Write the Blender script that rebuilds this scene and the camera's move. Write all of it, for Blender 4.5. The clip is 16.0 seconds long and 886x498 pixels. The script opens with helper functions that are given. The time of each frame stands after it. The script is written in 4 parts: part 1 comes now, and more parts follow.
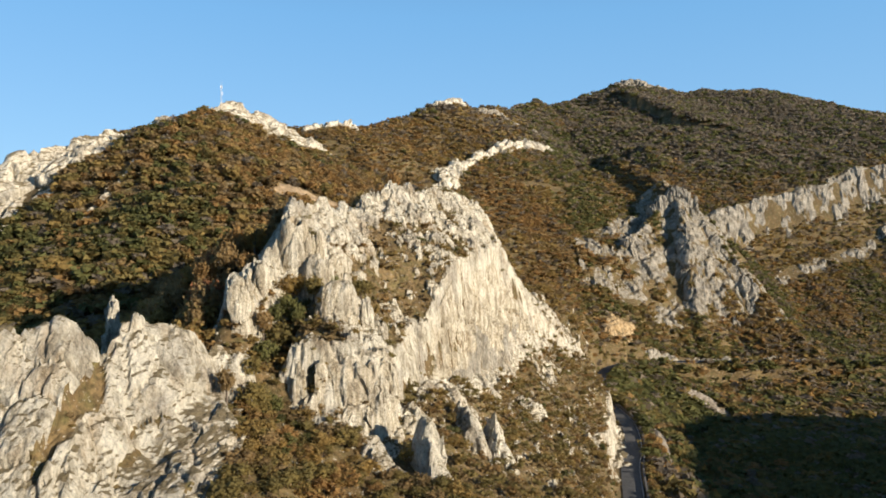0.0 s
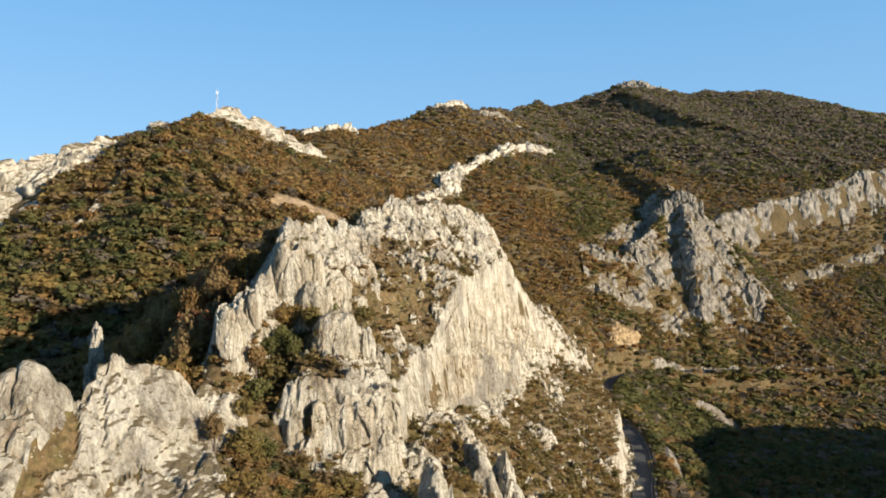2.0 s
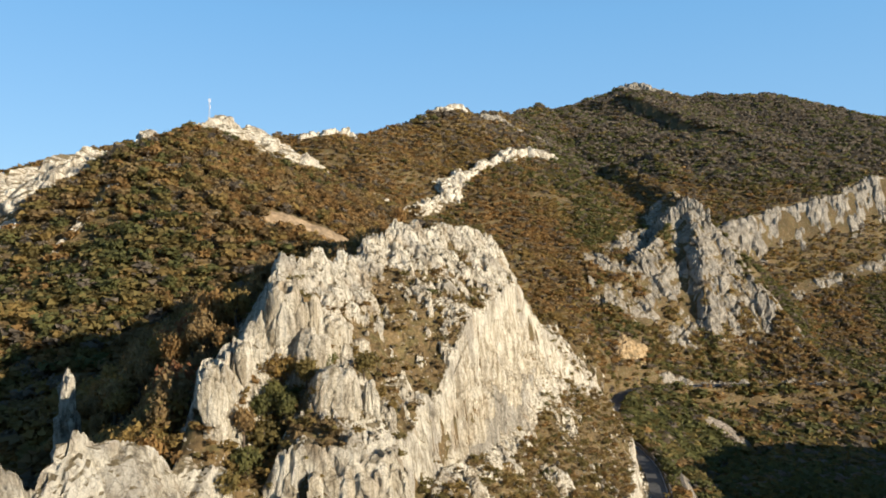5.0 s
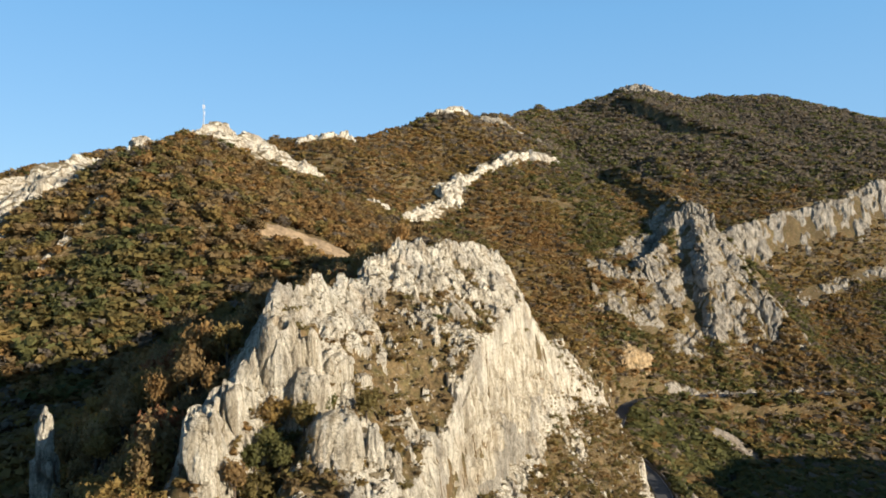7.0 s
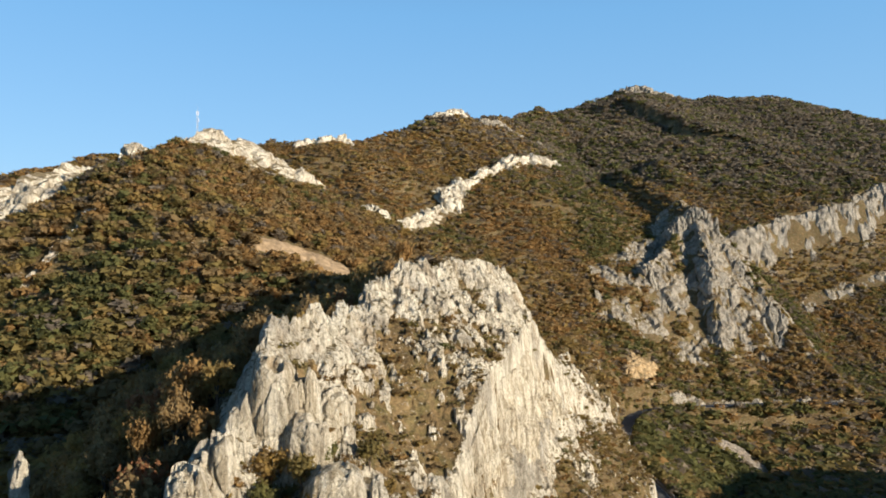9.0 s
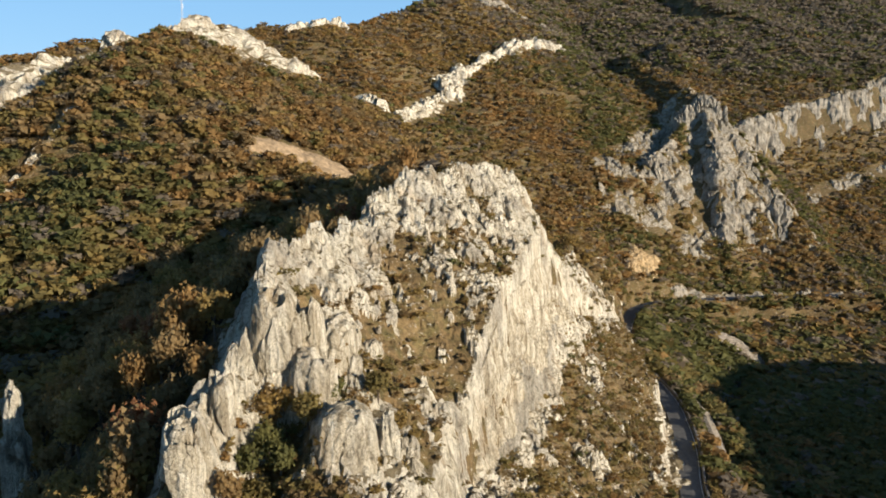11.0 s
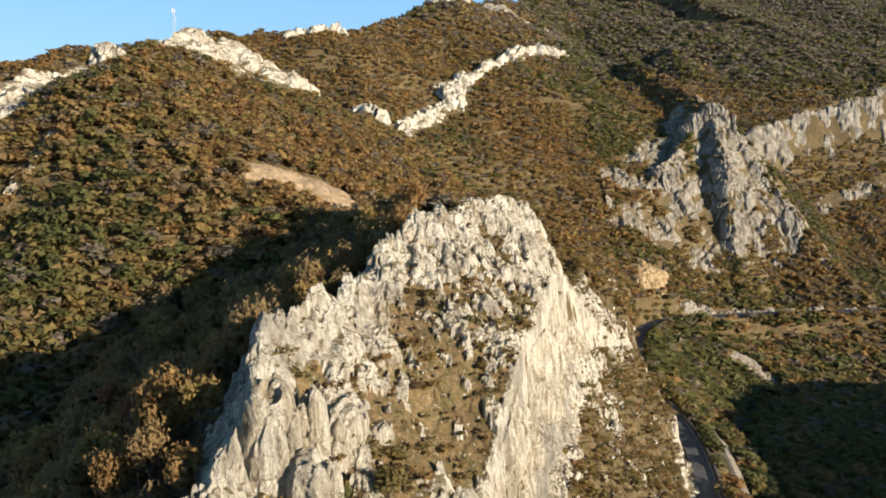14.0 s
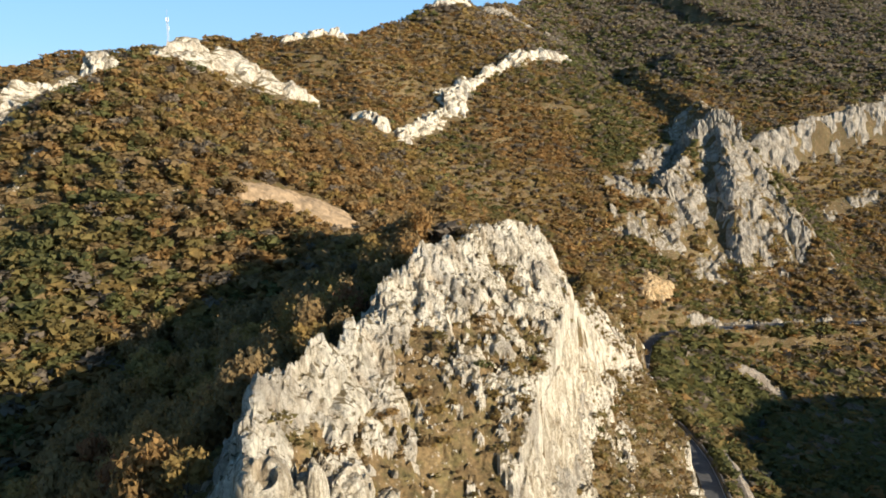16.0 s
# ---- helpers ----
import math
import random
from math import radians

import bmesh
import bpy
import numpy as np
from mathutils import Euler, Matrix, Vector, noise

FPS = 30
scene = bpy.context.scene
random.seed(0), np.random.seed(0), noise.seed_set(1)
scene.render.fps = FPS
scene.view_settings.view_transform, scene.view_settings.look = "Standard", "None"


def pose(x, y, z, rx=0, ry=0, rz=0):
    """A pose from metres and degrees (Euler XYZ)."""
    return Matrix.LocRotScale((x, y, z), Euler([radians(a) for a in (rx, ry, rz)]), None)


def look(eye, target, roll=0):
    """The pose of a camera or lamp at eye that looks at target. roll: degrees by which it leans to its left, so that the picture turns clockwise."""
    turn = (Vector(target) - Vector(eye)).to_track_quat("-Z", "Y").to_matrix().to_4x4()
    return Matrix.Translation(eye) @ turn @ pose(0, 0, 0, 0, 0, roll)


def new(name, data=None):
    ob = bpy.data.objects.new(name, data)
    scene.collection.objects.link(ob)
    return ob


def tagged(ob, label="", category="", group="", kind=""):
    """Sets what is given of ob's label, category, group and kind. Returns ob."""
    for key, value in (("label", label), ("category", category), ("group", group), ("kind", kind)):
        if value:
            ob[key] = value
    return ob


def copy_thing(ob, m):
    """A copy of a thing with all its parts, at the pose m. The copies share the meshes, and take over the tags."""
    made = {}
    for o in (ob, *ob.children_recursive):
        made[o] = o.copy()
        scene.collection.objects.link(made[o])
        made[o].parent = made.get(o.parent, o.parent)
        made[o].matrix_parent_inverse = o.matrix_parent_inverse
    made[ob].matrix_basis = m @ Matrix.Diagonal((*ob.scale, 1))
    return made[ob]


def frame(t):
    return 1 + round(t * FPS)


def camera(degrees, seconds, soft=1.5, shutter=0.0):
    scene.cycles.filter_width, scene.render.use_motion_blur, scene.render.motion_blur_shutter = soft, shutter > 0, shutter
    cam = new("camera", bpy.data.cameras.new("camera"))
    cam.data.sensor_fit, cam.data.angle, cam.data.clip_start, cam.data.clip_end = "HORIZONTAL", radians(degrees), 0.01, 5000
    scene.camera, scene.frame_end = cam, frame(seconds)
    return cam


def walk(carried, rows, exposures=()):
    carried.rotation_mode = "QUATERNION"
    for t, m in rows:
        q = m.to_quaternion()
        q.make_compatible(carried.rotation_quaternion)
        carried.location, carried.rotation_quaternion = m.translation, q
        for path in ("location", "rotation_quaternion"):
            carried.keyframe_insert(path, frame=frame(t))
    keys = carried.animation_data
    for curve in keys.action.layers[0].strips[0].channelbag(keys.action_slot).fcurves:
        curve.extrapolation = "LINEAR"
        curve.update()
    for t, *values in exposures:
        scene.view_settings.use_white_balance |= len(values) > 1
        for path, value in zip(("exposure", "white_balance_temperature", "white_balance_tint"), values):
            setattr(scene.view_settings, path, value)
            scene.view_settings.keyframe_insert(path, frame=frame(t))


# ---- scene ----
cam = camera(62.1, 16.0, 1.8)
# seconds, metres east, north, up, then tilt, lean, turn in degrees
PATH = [
    (0.0, 0.0, 0.0, 67.0, 89.99, -0.04, 0.13),
    (1.0, -0.56, 4.65, 69.22, 89.97, -0.05, 0.12),
    (2.0, -1.25, 9.26, 71.42, 89.95, -0.06, 0.10),
    (3.0, -2.0, 13.84, 73.57, 89.94, -0.06, 0.04),
    (4.0, -2.74, 18.36, 75.67, 89.92, -0.08, -0.02),
    (5.25, -3.69, 24.02, 78.34, 89.92, -0.08, -0.11),
    (6.5, -4.68, 29.67, 81.03, 89.91, -0.08, -0.20),
    (7.25, -5.28, 33.03, 82.65, 89.87, -0.06, -0.27),
    (8.0, -5.86, 36.36, 84.28, 89.86, -0.06, -0.35),
    (9.0, -6.66, 40.69, 86.33, 89.86, -0.02, -0.44),
    (9.65, -7.20, 43.43, 87.55, 89.80, 0.04, -0.50),
    (9.9, -7.40, 44.48, 88.02, 88.95, 0.09, -0.52),
    (10.3, -7.75, 46.16, 88.78, 85.63, 0.13, -0.56),
    (10.5, -7.93, 47.03, 89.21, 83.89, 0.13, -0.58),
    (10.7, -8.11, 47.93, 89.67, 82.08, 0.10, -0.61),
    (10.8, -8.20, 48.40, 89.91, 81.27, 0.09, -0.62),
    (11.0, -8.38, 49.33, 90.40, 80.93, 0.08, -0.63),
    (12.0, -9.20, 53.80, 92.59, 80.89, 0.07, -0.69),
    (13.0, -9.96, 58.20, 94.73, 80.88, 0.06, -0.73),
    (14.0, -10.69, 62.62, 96.79, 80.88, 0.05, -0.77),
    (15.0, -11.41, 67.01, 98.84, 80.89, 0.05, -0.82),
    (16.0, -12.12, 71.47, 100.86, 80.90, 0.04, -0.89),
]
walk(cam, [(t, pose(*p)) for t, *p in PATH], [(0.0, 0.82), (8.0, 0.82), (10.5, 0.82), (13.0, 0.92), (14.5, 1.0), (16.0, 1.06)])

# ---- daylight ----
SUN_AZ, SUN_EL = 31.0, 15.5  # degrees: from east towards south, above the horizon
sun_way = Vector((math.cos(radians(SUN_EL)) * math.cos(radians(SUN_AZ)), -math.cos(radians(SUN_EL)) * math.sin(radians(SUN_AZ)), math.sin(radians(SUN_EL))))
world = bpy.data.worlds.new("sky")
scene.world = world
world.use_nodes = True
wn = world.node_tree.nodes
sky = wn.new("ShaderNodeTexSky")
sky.sky_type, sky.sun_disc = "NISHITA", False
sky.sun_elevation, sky.sun_rotation = radians(SUN_EL), math.atan2(sun_way.x, sun_way.y)
sky.altitude, sky.air_density, sky.dust_density, sky.ozone_density = 300, 1.0, 0.25, 3.5
wn["Background"].inputs["Strength"].default_value = 0.102
air = wn.new("ShaderNodeMix")  # autumn haze over the clear sky: paler towards the horizon, deeper overhead
air.data_type = "RGBA"
air.inputs[0].default_value = 0.8
height = wn.new("ShaderNodeSeparateXYZ")
world.node_tree.links.new(wn.new("ShaderNodeTexCoord").outputs["Generated"], height.inputs[0])
haze = wn.new("ShaderNodeValToRGB")
stops = haze.color_ramp.elements
while len(stops) < 5:
    stops.new(0.5)
for stop, (place, tone) in zip(stops, [(0.0, (0.225, 0.34, 0.50)), (0.1, (0.17, 0.325, 0.51)), (0.3, (0.115, 0.28, 0.49)), (0.6, (0.035, 0.10, 0.21)), (1.0, (0.018, 0.055, 0.13))]):
    stop.position, stop.color = place, (*tone, 1)
world.node_tree.links.new(height.outputs["Z"], haze.inputs["Fac"])
brighter = wn.new("ShaderNodeVectorMath")
brighter.operation = "SCALE"
brighter.inputs["Scale"].default_value = 10.0
world.node_tree.links.new(haze.outputs["Color"], brighter.inputs[0])
world.node_tree.links.new(sky.outputs[0], air.inputs[6])
world.node_tree.links.new(brighter.outputs[0], air.inputs[7])
world.node_tree.links.new(air.outputs[2], wn["Background"].inputs["Color"])
sun = new("sun", bpy.data.lights.new("sun", "SUN"))
sun.data.energy, sun.data.angle, sun.data.color = 5.0, radians(0.6), (1.0, 0.895, 0.745)
sun.matrix_world = look((300, -150, 300), Vector((300, -150, 300)) - sun_way)


# ---- noise and landform arithmetic ----
def hash01(ix, iy, iz, seed):
    h = (ix * 374761393 + iy * 668265263 + iz * 2147483647 + seed * 1274126177) & 0xFFFFFFFF
    h = ((h ^ (h >> 13)) * 1274126177) & 0xFFFFFFFF
    return ((h ^ (h >> 16)) & 0xFFFFFF) / float(0xFFFFFF)


def vnoise(x, y, z=0.0, seed=0):
    """Smooth value noise, -1 to 1."""
    x, y, z = np.broadcast_arrays(np.asarray(x, float), np.asarray(y, float), np.asarray(z, float))
    ix, iy, iz = np.floor(x).astype(np.int64), np.floor(y).astype(np.int64), np.floor(z).astype(np.int64)
    fx, fy, fz = x - ix, y - iy, z - iz
    ux, uy, uz = (f * f * f * (f * (f * 6 - 15) + 10) for f in (fx, fy, fz))
    total = 0.0
    for a in (0, 1):
        for b in (0, 1):
            for c in (0, 1):
                w = (ux if a else 1 - ux) * (uy if b else 1 - uy) * (uz if c else 1 - uz)
                total = total + w * hash01(ix + a, iy + b, iz + c, seed)
    return total * 2 - 1


def fbm(x, y, z=0.0, octaves=4, seed=0, gain=0.5):
    total, amp, norm, f = 0.0, 1.0, 0.0, 1.0
    for n in range(octaves):
        total = total + amp * vnoise(x * f, y * f, np.asarray(z) * f, seed + 17 * n)
        norm, amp, f = norm + amp, amp * gain, f * 2.03
    return total / norm


def ridged(x, y, z=0.0, octaves=4, seed=0):
    total, amp, norm, f = 0.0, 1.0, 0.0, 1.0
    for n in range(octaves):
        total = total + amp * (1 - 2 * np.abs(vnoise(x * f, y * f, np.asarray(z) * f, seed + 31 * n)))
        norm, amp, f = norm + amp, amp * 0.5, f * 2.1
    return total / norm


def smax(a, b, k):
    return 0.5 * (a + b + np.sqrt((a - b) ** 2 + k * k))


def smin(a, b, k):
    return -smax(-a, -b, k)


def step01(x, a, b):
    t = np.clip((x - a) / (b - a), 0, 1)
    return t * t * (3 - 2 * t)


def along(x, y, nodes):
    """Height of the nearest place of a crest line, the distance to it (positive on its right), and the length along it."""
    best = np.full(np.shape(x), 1e9)
    h, side, run, start = (np.zeros(np.shape(x)) for _ in range(4))
    length = 0.0
    for (ax, ay, az), (bx, by, bz) in zip(nodes[:-1], nodes[1:]):
        dx, dy = bx - ax, by - ay
        span = math.hypot(dx, dy)
        t = np.clip(((x - ax) * dx + (y - ay) * dy) / span**2, 0, 1)
        d = np.hypot(x - ax - t * dx, y - ay - t * dy)
        near = d < best
        best = np.where(near, d, best)
        h = np.where(near, az + t * (bz - az), h)
        side = np.where(near, np.sign((x - ax) * dy - (y - ay) * dx), side)
        run = np.where(near, length + t * span, run)
        length += span
    return h, best * np.where(side == 0, 1, side), run


def ridge(x, y, nodes, drop, soft=0.0):
    """Ground that falls away on both sides of a crest line: drop(distance, side), side from -1 (left) to 1 (right)."""
    top = np.full(np.shape(x), -1e3)
    for (ax, ay, az), (bx, by, bz) in zip(nodes[:-1], nodes[1:]):
        dx, dy = bx - ax, by - ay
        span = math.hypot(dx, dy)
        t = np.clip(((x - ax) * dx + (y - ay) * dy) / span**2, 0, 1)
        d = np.hypot(x - ax - t * dx, y - ay - t * dy)
        side = ((x - ax) * dy - (y - ay) * dx) / span / (d + 0.01)
        rise = az + t * (bz - az) - drop(d, np.clip(side, -1, 1))
        top = smax(top, rise, soft) if soft else np.maximum(top, rise)
    return top


def slopes(left, right):
    return lambda d, side: d * (left + (right - left) * (0.5 + 0.5 * side))


# crest lines: east, north, up
CRAG = [(-36, 109, 46), (-34.8, 115, 54.5), (-33.2, 119.8, 60), (-31.6, 125.3, 62.5), (-29.5, 130, 66.5), (-29.6, 137, 70.5), (-29.6, 142, 72), (-27.5, 148, 73), (-25.3, 153, 73.3), (-23, 161, 72), (-20, 170, 75.5), (-18, 177, 77.5), (-13.5, 185, 79), (-9, 192, 80), (-4, 205, 82), (2.5, 217, 83.6), (6, 221, 81.8), (11, 223, 79.5), (15.5, 228, 72.5), (19, 237, 65), (25, 250, 56), (28, 264, 52), (38, 308, 47), (50, 346, 48), (66, 380, 40), (78, 417, 26)]
# brow of the buttress and of the great face, and the ground at their foot: east, north, up
RIM = [(-34, 109, 47), (-25, 113.5, 50), (-14, 115.5, 50), (-8.5, 123.5, 46), (-5.5, 140, 47.5), (-2.5, 150, 48.5), (1, 159, 57), (3.5, 167, 62), (6.8, 179, 62.5), (10.3, 189, 63), (14, 203.5, 64), (16.8, 213.5, 64), (18.8, 226, 62), (23.5, 237.5, 57), (29.5, 248, 45), (35, 268, 40), (51, 298, 26), (60, 312, 19)]
FOOT = [45.5, 41.5, 37.5, 37.5, 40, 39, 37.5, 36, 34.5, 33.5, 31.5, 32, 34, 35.5, 33, 31, 23, 16]
FIN = [(-34, 110.5, 46), (-37.2, 107, 51.5), (-38.8, 105, 53), (-43, 101.8, 54.5), (-45.3, 98.6, 51.4), (-47.2, 95.8, 52.2), (-49.2, 94.6, 54.8), (-52.5, 93, 53), (-57, 91, 51.6), (-64, 89, 49), (-86, 84, 42)]
HILL = [(-10.5, 210, 83.5), (-22, 216, 77), (-33, 225, 74.5), (-42, 235, 77.5), (-53, 247, 86.5), (-72, 258, 100), (-98, 286, 120.5), (-95, 316, 127.5), (-84, 338, 127), (-66, 353, 114), (-54, 390, 101), (-46, 487, 104), (-82, 589, 162)]
SLAB = [(-185, 170, 44), (-168, 215, 74), (-152, 250, 91), (-140, 282, 104), (-140, 345, 122), (-112, 350, 122)]
FAR_LEFT = [(-620, 560, 150), (-400, 500, 126), (-270, 450, 116), (-200, 420, 124), (-140, 400, 124)]
MOUNT = [(-300, 560, 148), (-150, 570, 153), (-82, 589, 163), (2, 679, 197), (40, 740, 203), (110, 900, 243), (160, 960, 253), (230, 985, 283), (262, 989, 287), (286, 989, 282), (305, 990, 275), (420, 990, 278), (520, 970, 244), (640, 930, 233), (900, 900, 257)]
WALL = [(150, 560, 84), (165, 566, 96), (178, 571, 112), (190, 575, 110), (200, 582, 93), (208, 588, 91), (228, 598, 98), (264, 614, 108), (327, 629, 119), (356, 643, 134), (420, 650, 146), (560, 640, 156), (760, 600, 165)]
TOE = [(180, 570, 111), (190, 552, 90), (212, 520, 48), (234, 492, 11), (242, 478, -3)]
RIB = [(178, 571, 112), (175, 545, 92), (173, 524, 75), (168, 500, 40), (166, 470, 5)]
SPUR = [(172, 566, 102), (150, 540, 84), (126, 515, 71), (106, 488, 42), (94, 455, 14)]
RIVER = [(60, 90, -27), (80, 200, -28), (99, 280, -29), (114, 345, -29.5), (140, 388, -30), (210, 400, -29), (330, 400, -28), (600, 380, -22)]
ROAD = [(22, 60, 0), (36, 130, 0), (51, 198, 0), (57, 225, 0), (63.5, 247, 0), (67.5, 265, 0), (70.5, 284, 0), (71, 300, 0), (70, 318, 0), (70, 336, 0), (74, 360, 0), (84, 392, 0), (95, 418, 0), (111, 432, 0), (130, 438, -0.3), (160, 447, -1), (195, 455, -2), (243, 463, -3.5), (330, 470, -5), (600, 480, -6)]
EAST = [(150, -250, 60), (260, -60, 70), (292, 100, 68), (315, 215, 52), (345, 290, 36), (390, 330, 10)]
BACK = [(-900, -200, 120), (-500, -450, 150), (0, -600, 130), (500, -500, 160), (900, -100, 170), (1000, 300, 150)]


def brow(x, y):
    """Height of the nearest place of the brow, of the foot below it, the distance beyond it, and the length along it."""
    top, d, run = along(x, y, RIM)
    foot = along(x, y, [(px, py, f) for (px, py, _), f in zip(RIM, FOOT)])[0]
    return top, foot, d, run


def crag_height(x, y):
    """The crag: a slope from the crest to the brow, a wall below the brow, and scrub slopes at its foot."""
    crest, d, run = along(x, y, CRAG)
    top, foot, dr, rr = brow(x, y)
    u = np.abs(d) / (np.abs(d) + np.abs(dr) + 0.01)
    inside = crest + (top - crest) * u
    away = np.clip(dr, 0, None)
    fall = 0.42 + 0.28 * step01(rr, 20, 36) + 0.38 * step01(y, 200, 240)
    outside = foot - fall * np.clip(away - 1.5, 0, None)
    wall = step01(dr, -2.0, 0.6)
    z = inside + (outside - inside) * wall
    left = np.clip(-d, 0, 6) * 1.1 + np.clip(-d - 6, 0, None) * (0.47 + 0.36 * step01(y, 168, 142))
    end = np.clip(d, 0, None) * (0.72 + 0.6 * step01(y, 300, 330))
    z = np.where(d < 0, crest - left, z)
    return np.where(d > 0, z + (np.minimum(z, crest - end) - z) * step01(y, 296, 318), z)


def crag_zone(x, y):
    """1 on the crag and its stony foot, 0 away from it."""
    d, run = along(x, y, CRAG)[1:]
    dr = along(x, y, RIM)[1]
    return step01(run, 3, 12) * step01(run, 262, 225) * step01(d - 5.0 * step01(run, 66, 86), -8, -3) * step01(dr, 40, 24)


def gully(x, y):
    """The bushy cleft between the arete and the perched block."""
    h, d, run = along(x, y, [(-21.5, 134, 2.0), (-25.0, 128.5, 6.5), (-27, 123, 7.5), (-27.5, 117, 6.5), (-28, 108, 1.5)])
    return h * np.exp(-((d / 3.1) ** 2))


def land(x, y):
    """The height of the ground."""
    warp = 7 * fbm(x / 60, y / 60, 0, 3, 5)
    z = crag_height(x, y) - gully(x, y)
    h, d, run = along(x, y, FIN)
    z = smax(z, h - np.where(d > 0, 1.9, 1.35) * np.abs(d), 1.5)
    far = step01(np.hypot(x + 10, y - 160), 60, 150)
    folds = far * (6 * ridged(x / 75, y / 75, 0, 3, 9) - 2)
    right = 0.58 + 0.8 * step01(y, 250, 205) + 0.2 * step01(x, -30, 35)
    beyond = np.clip(along(x, y, CRAG)[1] - 1, 0, 60) * step01(y, 268, 238)
    z = smax(z, ridge(x + warp * far, y + warp * far, HILL, slopes(0.58, right)) + 0.5 * folds - 1.6 * beyond, 5)
    z = smax(z, ridge(x, y, SLAB, slopes(0.5, 0.9)), 5)
    z = smax(z, ridge(x, y, FAR_LEFT, slopes(0.5, 0.5)) + folds, 8)
    ease = step01(x, 30, 190) * step01(y, 530, 650)

    def mount_drop(d, side):
        steep = 0.66 * d + 0.3 * np.clip(d - 200, 0, None)
        return steep + ease * (0.62 * np.clip(d, 0, 100) + 0.40 * np.clip(d - 100, 0, None) - steep)

    upland = ridge(x + warp, y + warp, MOUNT, mount_drop, 14.0) - 5 + folds * 1.3
    peak, deep = along(x, y, MOUNT)[:2]
    h, d, run = along(x, y, WALL)
    brow = h - np.where(d > 0, 2.4 * np.clip(d, 0, 20) + 0.85 * np.clip(d - 20, 0, None), -0.42 * -d)
    upland = np.minimum(upland, brow + 400 * step01(x, 165, 130) + 400 * step01(d, 2, -6))
    brow = np.minimum(brow, peak - 0.22 * np.abs(deep) + folds)
    z = smax(smax(z, upland, 6), np.where(x > 140, brow, brow - 2 * (140 - x)), 4)
    h, d, run = along(x, y, TOE)
    z = smax(z, h - np.where(d > 0, 1.0, 1.3) * np.abs(d), 3)
    h, d, run = along(x, y, RIB)
    z = smax(z, h - 0.95 * np.abs(d), 3)
    h, d, run = along(x, y, SPUR)
    z = smax(z, h - np.where(d > 0, 1.0, 1.3) * np.abs(d), 3)
    h, d, run = along(x, y, ROAD)
    z = np.minimum(z, np.where(d > 5, h - 0.8 * (d - 5), 1e3))
    for nodes, slope in ((EAST, 0.6), (BACK, 0.3)):
        z = smax(z, ridge(x, y, nodes, slopes(slope, slope)) + folds, 8)
    # valley floor, river bed and the road's bench
    h, d, run = along(x, y, RIVER)
    floor = h + 1.5 + np.clip(np.abs(d) - 9, 0, None) * np.where(d < 0, 0.27, 0.05)
    z = smax(z, np.minimum(floor, 15), 5)
    z = z + (h - z) * step01(np.abs(d), 6, 3.5)
    h, d, run = along(x, y, ROAD)
    bench = step01(np.abs(d), 8, 5)
    z = z + (h - z) * bench
    rough = 1 - bench
    return z + rough * (0.9 * fbm(x / 9, y / 9, 0, 4, 21) + 0.22 * fbm(x / 1.7, y / 1.7, 0, 2, 22))


# ---- materials ----
def principled(name, rough=0.9):
    m = bpy.data.materials.new(name)
    m.use_nodes = True
    nt = m.node_tree
    b = nt.nodes["Principled BSDF"]
    b.inputs["Roughness"].default_value = rough
    b.inputs["Specular IOR Level"].default_value = 0.25
    return m, nt, b


def node(nt, kind, **values):
    n = nt.nodes.new(kind)
    for key, value in values.items():
        n.inputs[key].default_value = value
    return n


def noise_tex(nt, vec, scale, detail=4.0, rough=0.55):
    n = node(nt, "ShaderNodeTexNoise", Scale=scale, Detail=detail, Roughness=rough)
    nt.links.new(vec, n.inputs["Vector"])
    return n.outputs["Fac"]


def ramp(nt, fac, stops):
    r = nt.nodes.new("ShaderNodeValToRGB")
    e = r.color_ramp.elements
    while len(e) < len(stops):
        e.new(0.5)
    for el, (p, c) in zip(e, stops):
        el.position, el.color = p, (*c, 1)
    nt.links.new(fac, r.inputs["Fac"])
    return r.outputs["Color"]


def mix(nt, fac, a, b, mode="MIX"):
    m = nt.nodes.new("ShaderNodeMix")
    m.data_type, m.blend_type = "RGBA", mode
    for sock, val in ((m.inputs[0], fac), (m.inputs[6], a), (m.inputs[7], b)):
        if isinstance(val, (int, float)):
            sock.default_value = val
        elif isinstance(val, tuple):
            sock.default_value = (*val, 1)
        else:
            nt.links.new(val, sock)
    return m.outputs[2]


def bump(nt, b, height, strength, distance):
    n = node(nt, "ShaderNodeBump", Strength=strength, Distance=distance)
    nt.links.new(height, n.inputs["Height"])
    nt.links.new(n.outputs["Normal"], b.inputs["Normal"])


def stretched(nt, sx, sy, sz):
    co = nt.nodes.new("ShaderNodeTexCoord").outputs["Object"]
    mp = node(nt, "ShaderNodeMapping", Scale=(sx, sy, sz))
    nt.links.new(co, mp.inputs["Vector"])
    return mp.outputs["Vector"]


